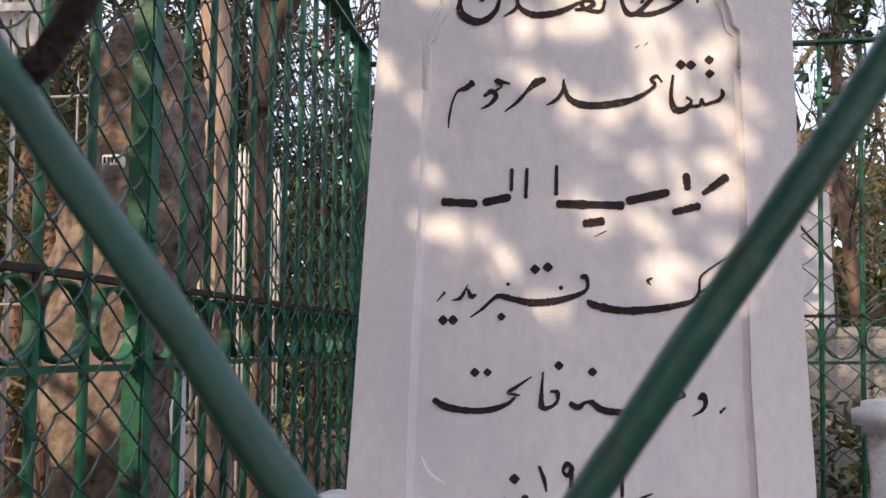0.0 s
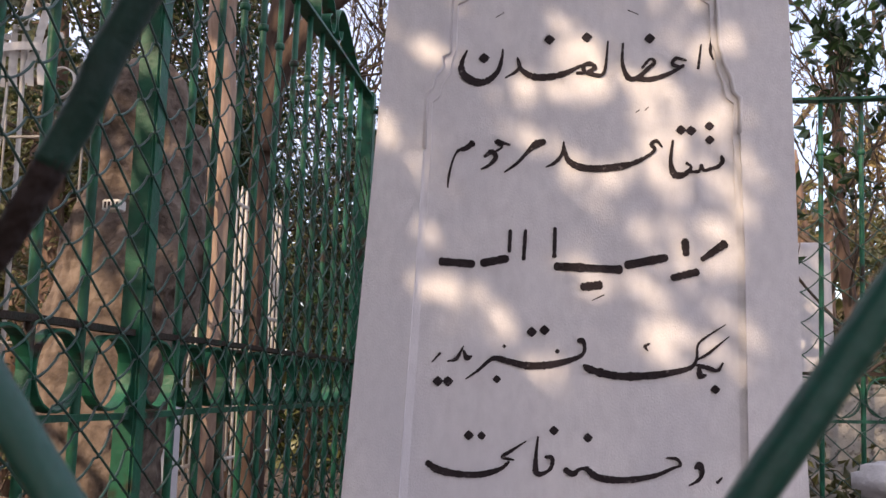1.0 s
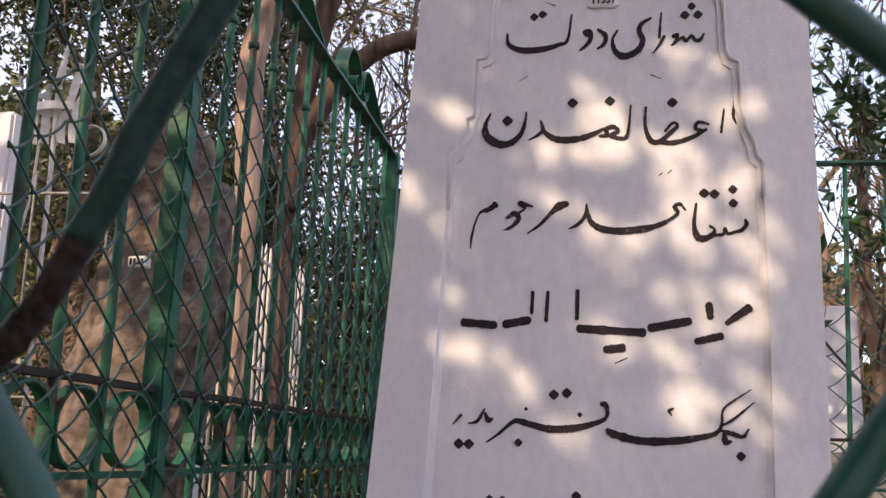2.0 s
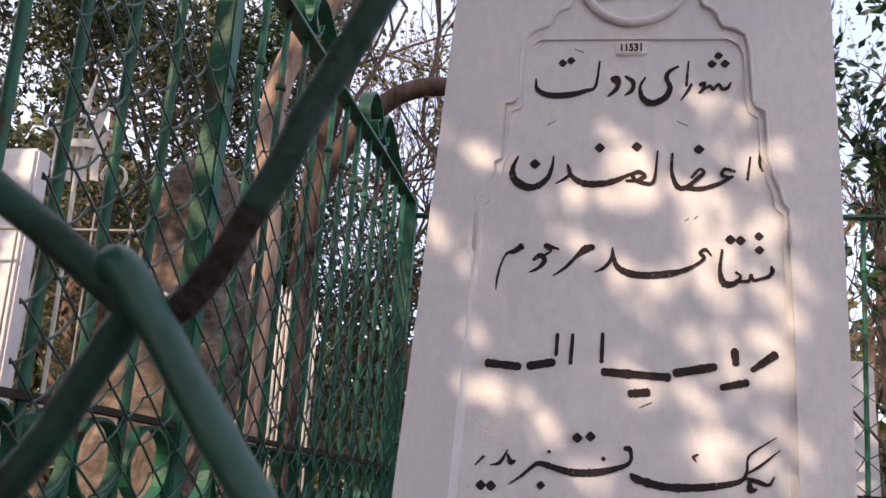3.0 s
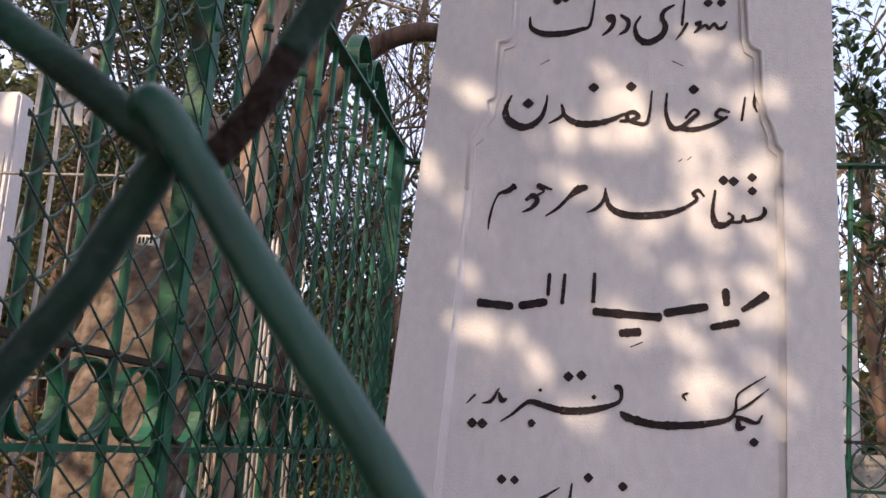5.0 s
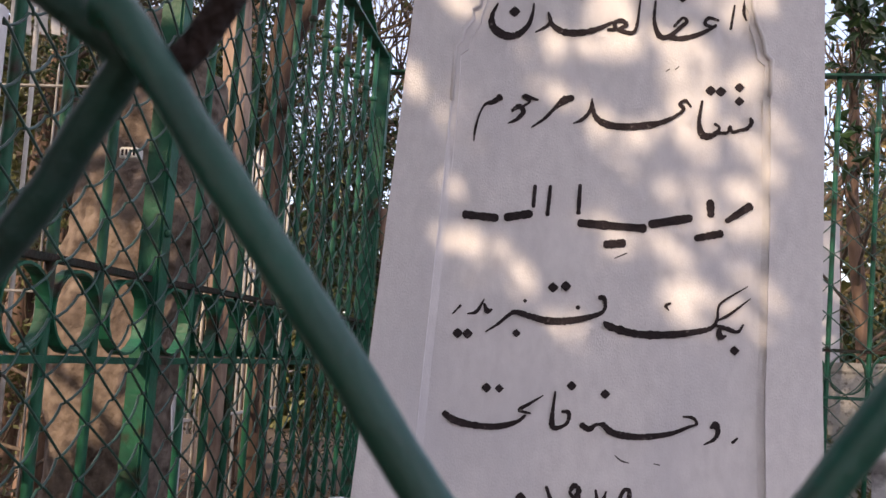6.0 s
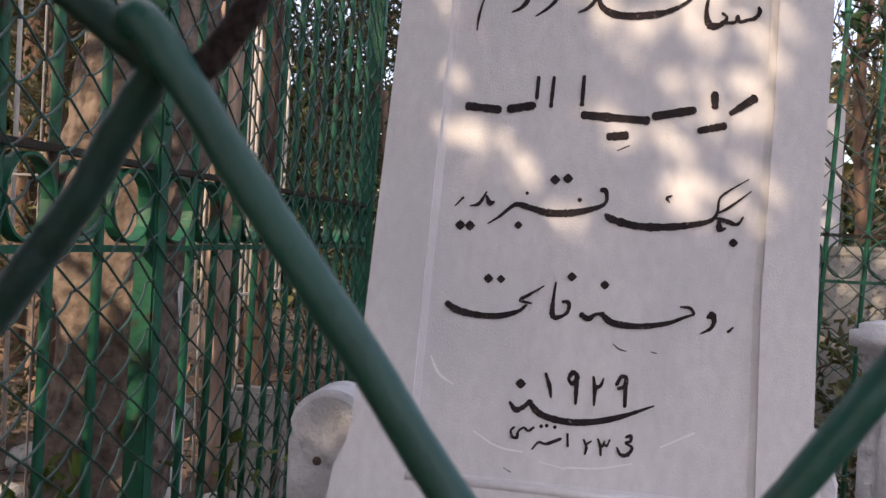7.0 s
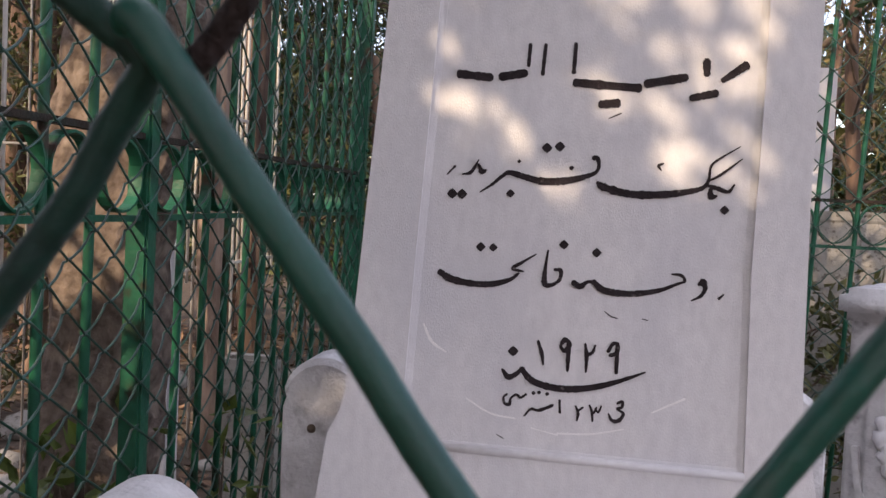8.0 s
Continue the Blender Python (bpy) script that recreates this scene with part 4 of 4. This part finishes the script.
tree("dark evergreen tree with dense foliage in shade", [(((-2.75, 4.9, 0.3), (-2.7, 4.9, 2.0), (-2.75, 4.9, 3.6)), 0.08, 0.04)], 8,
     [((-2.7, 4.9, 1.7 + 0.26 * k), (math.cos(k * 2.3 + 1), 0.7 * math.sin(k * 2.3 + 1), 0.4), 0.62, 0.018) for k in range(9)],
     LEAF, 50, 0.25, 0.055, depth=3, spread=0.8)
# thin bare trees in the middle distance
for k, (x, y, s) in enumerate(((-2.3, 7.2, 21), (-0.5, 7.6, 22), (-1.3, 8.6, 23), (1.9, 7.8, 24), (0.6, 8.8, 25))):
    tree("bare winter tree with fine twigs and few yellow leaves", [(((x, y, 0.3), (x + 0.1, y, 2.0), (x, y, 3.4)), 0.08, 0.05)], s,
         [((x + 0.05, y, 1.5 + 0.3 * j), (math.cos(j * 2.2 + k), 0.6 * math.sin(j * 2.2 + k), 0.75), 1.25, 0.026) for j in range(8)],
         LEAF_YELLOW, 3 if k != 1 else 6, 0.14, 0.05, depth=4, spread=0.62, lift=0.14)
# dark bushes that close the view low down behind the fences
# every second bush has the leaf colour with sunlight painted in
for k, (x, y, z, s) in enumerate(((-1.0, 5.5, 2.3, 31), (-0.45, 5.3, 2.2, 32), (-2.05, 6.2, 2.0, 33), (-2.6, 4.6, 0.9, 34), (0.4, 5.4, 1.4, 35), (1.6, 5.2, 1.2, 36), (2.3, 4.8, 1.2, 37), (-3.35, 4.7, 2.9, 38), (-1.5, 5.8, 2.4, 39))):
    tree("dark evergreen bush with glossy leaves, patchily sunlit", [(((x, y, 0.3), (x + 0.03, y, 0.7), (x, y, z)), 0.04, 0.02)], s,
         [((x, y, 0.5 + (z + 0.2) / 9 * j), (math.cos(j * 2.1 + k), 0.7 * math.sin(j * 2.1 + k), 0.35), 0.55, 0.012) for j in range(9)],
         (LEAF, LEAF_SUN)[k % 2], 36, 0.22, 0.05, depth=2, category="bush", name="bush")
# low dark growth at the foot of the wall
for x, y, s in ((0.93, 3.34, 61), (1.22, 3.3, 62)):
    tree("low dark plant with drooping leaves at the wall's foot", [(((x, y, 0.3), (x + 0.02, y, 0.6), (x, y, 0.9)), 0.015, 0.006)], s,
         [((x, y, 0.5 + 0.07 * j), (math.cos(j * 2.3), 0.5 * math.sin(j * 2.3), 0.5), 0.2, 0.006) for j in range(9)],
         LEAF_SUN, 8, 0.1, 0.06, depth=1, category="plant", name="plant")
# unseen bushes, added beside the viewer to shade the ground of the next grave
for x, y, s in ((-1.55, 0.75, 51), (-1.62, 1.25, 52), (-1.25, 0.1, 53)):
    tree("unseen dense dark evergreen bush added for shade", [(((x, y, 0.2), (x + 0.03, y, 0.7), (x, y, 1.0)), 0.04, 0.02)], s,
         [((x, y, 0.4 + (0.07 if s == 52 else 0.13) * j), (math.cos(j * 2.1), math.sin(j * 2.1), 0.2), 0.36 if s == 52 else 0.42, 0.012) for j in range(8)],
         LEAF, 20, 0.18, 0.08, depth=2, category="bush", name="bush")
# sunlit olive-green tree beyond the wall
tree("olive-green leafy tree in full sunlight beyond the wall", [(((1.85, 6.6, 0.3), (1.83, 6.6, 1.8), (1.85, 6.6, 2.7)), 0.07, 0.03)], 43,
     [((1.84, 6.6, 1.3 + 0.16 * j), (math.cos(j * 2.2), 0.7 * math.sin(j * 2.2), 0.5), 0.55, 0.016) for j in range(10)],
     LEAF_YELLOW, 26, 0.2, 0.05, depth=2)
# broad-leaved shrub behind the back fence
tree("broad-leaved evergreen shrub with large dark leaves against the sky", [(((1.26, 3.95, 0.3), (1.25, 3.93, 1.5), (1.20, 3.9, 2.2), (1.23, 3.9, 2.9)), 0.035, 0.018)], 41,
     [((1.22, 3.9, 1.5 + 0.15 * j), (0.55 * math.cos(j * 2.4), -0.35 + 0.3 * math.sin(j * 2.4), 0.55), 0.42, 0.008) for j in range(12)],
     LEAF, 7, 0.12, 0.07, depth=2, category="shrub", name="shrub", keep=lambda q: q.z < 3.38)


# ------------------------------------------------------------------ unseen tree added behind the viewer, shaped to dapple the light
# gaps in its crown, as the streaks of sun that they throw on the stone: from and to (across, up) and half breadth, mm from 1.6 m
UPPER_GAPS = ((-19, 259, -2, 245, 9), (-60, 166, -53, 152, 5), (157, 274, 179, 249, 11), (182, 238, 201, 210, 9), (85, 214, 201, 207, 8), (233, 216, 264, 208, 7), (265, 249, 334, 250, 5), (232, 176, 250, 136, 12),
              (285, 171, 331, 173, 11), (293, 128, 335, 108, 15), (237, 110, 273, 90, 9), (88, 156, 143, 138, 6), (149, 111, 206, 104, 6), (155, 88, 180, 62, 3), (-12, 155, -5, 94, 3), (328, 89, 342, 57, 6))
LOWER_GAPS = ((-11, 44, 9, 39, 6), (-9, -18, 23, -23, 7), (48, -30, 83, -71, 7), (17, -56, 43, -72, 3), (230, 45, 308, 44, 7), (241, 1, 326, 19, 9), (222, -12, 259, -18, 11), (240, -61, 288, -43, 11), (240, -66, 269, -75, 9),
              (300, -46, 328, -79, 12), (328, -79, 339, -103, 12), (293, -67, 304, -79, 5), (251, -92, 274, -110, 5), (173, -80, 179, -95, 5), (112, -105, 139, -105, 6), (143, 1, 186, -18, 5), (255, 312, 285, 318, 8), (-212, -328, -202, -308, 10))


def in_gap(x, z, spare):
    for x0, z0, x1, z1, r in UPPER_GAPS + LOWER_GAPS:
        ux, uz = x1 - x0, z1 - z0
        k = min(max(((x - x0) * ux + (z - z0) * uz) / (ux * ux + uz * uz), 0.0), 1.0)
        if math.hypot(x - x0 - k * ux, z - z0 - k * uz) < r + spare:
            return True
    return False


def lights_trunk(p):
    """True where the unseen crowns are cut away so that the sun reaches the reddish tree and the railing before it."""
    r = p - SUN_DIR * ((4.0 - p.y) / -SUN_DIR.y)
    return -1.7 < r.x < -0.60 and 1.1 < r.z < 3.2 and noise.noise(Vector((r.x * 2.0, 3.0, r.z * 3.0))) > -0.5


def make_canopy():
    rng = random.Random(77)
    t = thing("shade_tree", "unseen broad evergreen tree, its crown shaped to dapple the sunlight", "tree")
    mid = Vector((0.15, 1.1, 1.65)) + SUN_DIR * 2.7
    side = SUN_DIR.cross(Vector((0, 0, 1))).normalized()
    up = side.cross(SUN_DIR)
    bm = bmesh.new()
    foot = mid - SUN_DIR * 0.0 + side * 1.7
    limb(bm, [(foot.x, foot.y, 0.2), (foot.x, foot.y, 2.0), (foot.x + 0.1, foot.y, 3.4), (foot.x, foot.y, 5.2)], 0.16, 0.07, 10)
    part("trunk", bm, BARK, t, smooth=True)
    bm = bmesh.new()
    for k in range(14):
        a = Vector((foot.x, foot.y, 2.6 + 0.17 * k))
        b = mid + side * rng.uniform(-2.2, 1.6) + up * rng.uniform(-1.3, 1.3) + SUN_DIR * rng.uniform(-0.5, 0.6)
        limb(bm, [a, a.lerp(b, 0.5) + Vector((0, 0, 0.25)), b], 0.022, 0.005, 6)
    for k in range(70):                      # fine twigs among the leaves
        c = mid + side * rng.uniform(-0.6, 0.6) + up * rng.uniform(-0.6, 0.6) + SUN_DIR * rng.uniform(-0.7, -0.2)
        w = (up * rng.uniform(0.5, 1.0) + side * rng.uniform(-0.9, 0.5)).normalized() * rng.uniform(0.12, 0.35)
        limb(bm, [c - w, c + 0.04 * rand_dir(rng), c + w], 0.006, 0.003, 5)
    tagged(part("bough", bm, BARK, t, smooth=True), kind="stuff")
    bm = bmesh.new()
    normal_y = LEVEL.to_3x3() @ Vector((0, 1, 0))
    origin = LEVEL @ Vector((0, 1.1, 0))
    inv = LEVEL.inverted()
    for n in range(90000):
        dense = n % 2 == 0
        # extra leaves aimed to shade the rough stone's foot and the left slab
        if n % 10 == 5:
            aim = Vector((rng.uniform(-1.7, -0.5), rng.uniform(1.75, 3.0), rng.uniform(0.4, 1.27)))
            p = aim + SUN_DIR * (3.3 + rng.gauss(0, 0.25))
        elif n % 40 == 7:
            p = Vector((rng.uniform(-2.85, -1.95), 3.2, rng.uniform(1.2, 2.39))) + SUN_DIR * (3.3 + rng.gauss(0, 0.25))
        elif dense:
            p = mid + side * rng.uniform(-0.6, 0.6) + up * rng.uniform(-0.8, 0.75) + SUN_DIR * rng.gauss(0, 0.16)
        else:
            p = mid + side * rng.uniform(-2.8, 2.6) + up * rng.uniform(-1.7, 3.2) + SUN_DIR * rng.gauss(0, 0.3)
        d = (origin - p).dot(normal_y) / (-SUN_DIR).dot(normal_y)
        q = inv @ (p - SUN_DIR * d)
        r = p - SUN_DIR * ((1.8 - p.y) / -SUN_DIR.y)          # where this leaf's shadow meets the rough stone
        if math.hypot((r.x + 0.81) / 0.18, (r.z - 1.48) / 0.24) < 1 + 0.4 * noise.noise(r * 9):
            continue
        if lights_trunk(p):
            continue
        x, z = q.x * 1000, (q.z - 1.6) * 1000
        if in_gap(x, z, 10.5 + 5 * noise.noise(Vector((x * 0.03, z * 0.03, 0.5)))) and rng.random() > 0.08:
            continue
        on_stone = -290 < x < 460 and -500 < z < 560
        if on_stone and (z > 40 or x > 200 and z > -100) and rng.random() < (0.34 if z < 215 else 0.58):          # the crown is thinner higher up
            continue
        if not on_stone and noise.noise(Vector((p.x * 2.3, p.y * 2.3, p.z * 2.3))) > 0.30:
            continue
        f = p - SUN_DIR * ((p.x + 0.55) / SUN_DIR.x)           # where it would shade the side fence
        if not on_stone and (1.1 < f.y < 1.75 and f.z < 1.5 or 2.4 < f.y < 3.2) and 1.12 < f.z < 2.6 and noise.noise(Vector((f.y * 5.0, 1.0, f.z * 4.0))) > 0.10:
            continue
        s = ((0.034 if in_gap(x, z, 32) else 0.054) if on_stone else 0.08) * rng.uniform(0.6, 1.2)
        way = rand_dir(rng)
        leaf(bm, p - 0.5 * s * way, way, (SUN_DIR + 0.6 * rand_dir(rng)).normalized(), s, s * 0.55)
    tagged(part("crown", bm, LEAF, t), kind="stuff")


make_canopy()


# second unseen tree, added to cut the sun on trunks, slab and railing
def make_side_canopy():
    rng = random.Random(78)
    t = thing("shade_tree", "unseen tall evergreen tree added to shade the graves", "tree")
    mid = Vector((-2.9, 1.5, 4.75))
    bm = bmesh.new()
    limb(bm, [(-4.4, 0.2, 0.2), (-4.35, 0.3, 2.2), (-3.9, 0.6, 3.8), (-3.1, 1.2, 4.7)], 0.15, 0.05, 10)
    part("trunk", bm, BARK, t, smooth=True)
    bm = bmesh.new()
    for k in range(10):
        b = mid + Vector((rng.uniform(-1.4, 1.4), rng.uniform(-1.2, 1.4), rng.uniform(-0.3, 0.7)))
        limb(bm, [(-3.9, 0.6, 3.8), Vector((-3.9, 0.6, 3.9)).lerp(b, 0.5) + Vector((0, 0, 0.2)), b], 0.025, 0.006, 6)
    tagged(part("bough", bm, BARK, t, smooth=True), kind="stuff")
    bm = bmesh.new()
    for n in range(16000):
        d = rand_dir(rng) * rng.random() ** 0.4
        p = mid + Vector((1.8 * d.x, 1.7 * d.y, 0.75 * d.z))
        if lights_trunk(p) or noise.noise(p * 2.0 + Vector((7, 0, 0))) > 0.03:
            continue
        s = 0.09 * rng.uniform(0.6, 1.2)
        leaf(bm, p, rand_dir(rng), (SUN_DIR + 0.6 * rand_dir(rng)).normalized(), s, s * 0.55)
    tagged(part("crown", bm, LEAF, t), kind="stuff")


make_side_canopy()


def make_ivy():
    rng = random.Random(9)
    for cx, cy, z in ((-0.70, 1.60, 1.0), (-0.62, 1.93, 1.04), (-0.82, 1.58, 0.98)):
        t = thing("ivy_plant", "low ivy plant with yellow-green leaves on the soil", "plant", "ivy plants")
        bm = bmesh.new()
        tips = []
        for k in range(5):
            p = Vector((cx + rng.uniform(-0.05, 0.05), cy + rng.uniform(-0.05, 0.05), ground_height(cx, cy)))
            e = Vector((cx + rng.uniform(-0.14, 0.14), cy + rng.uniform(-0.14, 0.14), z - rng.uniform(0.0, 0.12)))
            limb(bm, [p, p.lerp(e, 0.5) + Vector((0.03, 0, 0.03)), e], 0.004, 0.002, 5)
            tips += [(e, Vector((0, -1, 0.2))), (p.lerp(e, 0.75), Vector((0, -1, 0.2)))]
        part("stem", bm, TWIG, t, smooth=True)
        bm = bmesh.new()
        leaves(bm, rng, tips, 4, 0.06, 0.07)
        tagged(part("foliage", bm, LEAF_IVY, t), kind="stuff")


LEAF_IVY = material("ivy_leaf", (0.11, 0.15, 0.03), (0.06, 0.09, 0.02), 12, 3, 0.4, vary=0.3, trans=0.3, island=True)
make_ivy()


def make_litter():
    rng = random.Random(4)
    bm = bmesh.new()
    for _ in range(5000):
        x, y = rng.uniform(-3.5, 1.5), rng.uniform(1.6, 6.5)
        leaf(bm, Vector((x, y, ground_height(x, y) + rng.uniform(0.004, 0.02))), Vector((rng.uniform(-1, 1), rng.uniform(-1, 1), rng.uniform(-0.2, 0.3))), Vector((0, 0, 1)) + 0.4 * rand_dir(rng), rng.uniform(0.04, 0.09), rng.uniform(0.02, 0.05))
    tagged(link("leaf_litter", bm, LITTER), "dry brown fallen leaves scattered on soil", "leaf litter", kind="stuff")
    for k in range(26):
        x, y = rng.uniform(-2.2, -0.7), rng.uniform(2.2, 5.0)
        r = rng.uniform(0.04, 0.11)
        bm = bmesh.new()
        bmesh.ops.create_icosphere(bm, subdivisions=2, radius=r)
        for v in bm.verts:
            v.co.z *= 0.65
            v.co += r * 0.35 * Vector(noise.noise_vector(v.co / r + Vector((k, 0, 0))))
        ob = link("stone", bm, WALL, True)
        ob.location = (x, y, ground_height(x, y) + r * 0.25)
        tagged(ob, "small grey fieldstone lying on the soil", "stone", "stones on the soil")


make_litter()


def make_far_woods():
    rng = random.Random(6)
    bm = bmesh.new()
    for n in range(46000):
        left = n > 30000
        x = rng.uniform(-11.5, -4.8) if left else rng.uniform(-11, 11)
        y = rng.uniform(10.5, 13.5)
        top = 3.3 + 0.7 * noise.noise(Vector((x * 0.5, 2.0, 0))) + 0.6 * noise.noise(Vector((x * 1.7, 5.0, 0)))
        z = rng.uniform(2.8, top + 2.6 * min(1.0, (-4.8 - x) / 1.5)) if left else rng.uniform(0.3, max(top, 0.8))
        s = rng.uniform(0.14, 0.3)
        leaf(bm, Vector((x, y, z)), rand_dir(rng), rand_dir(rng), s, s * 0.6)
    # the thicket, too, gets its sunlight from the leaf colour
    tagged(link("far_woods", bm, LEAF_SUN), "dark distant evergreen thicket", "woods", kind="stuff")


make_far_woods()
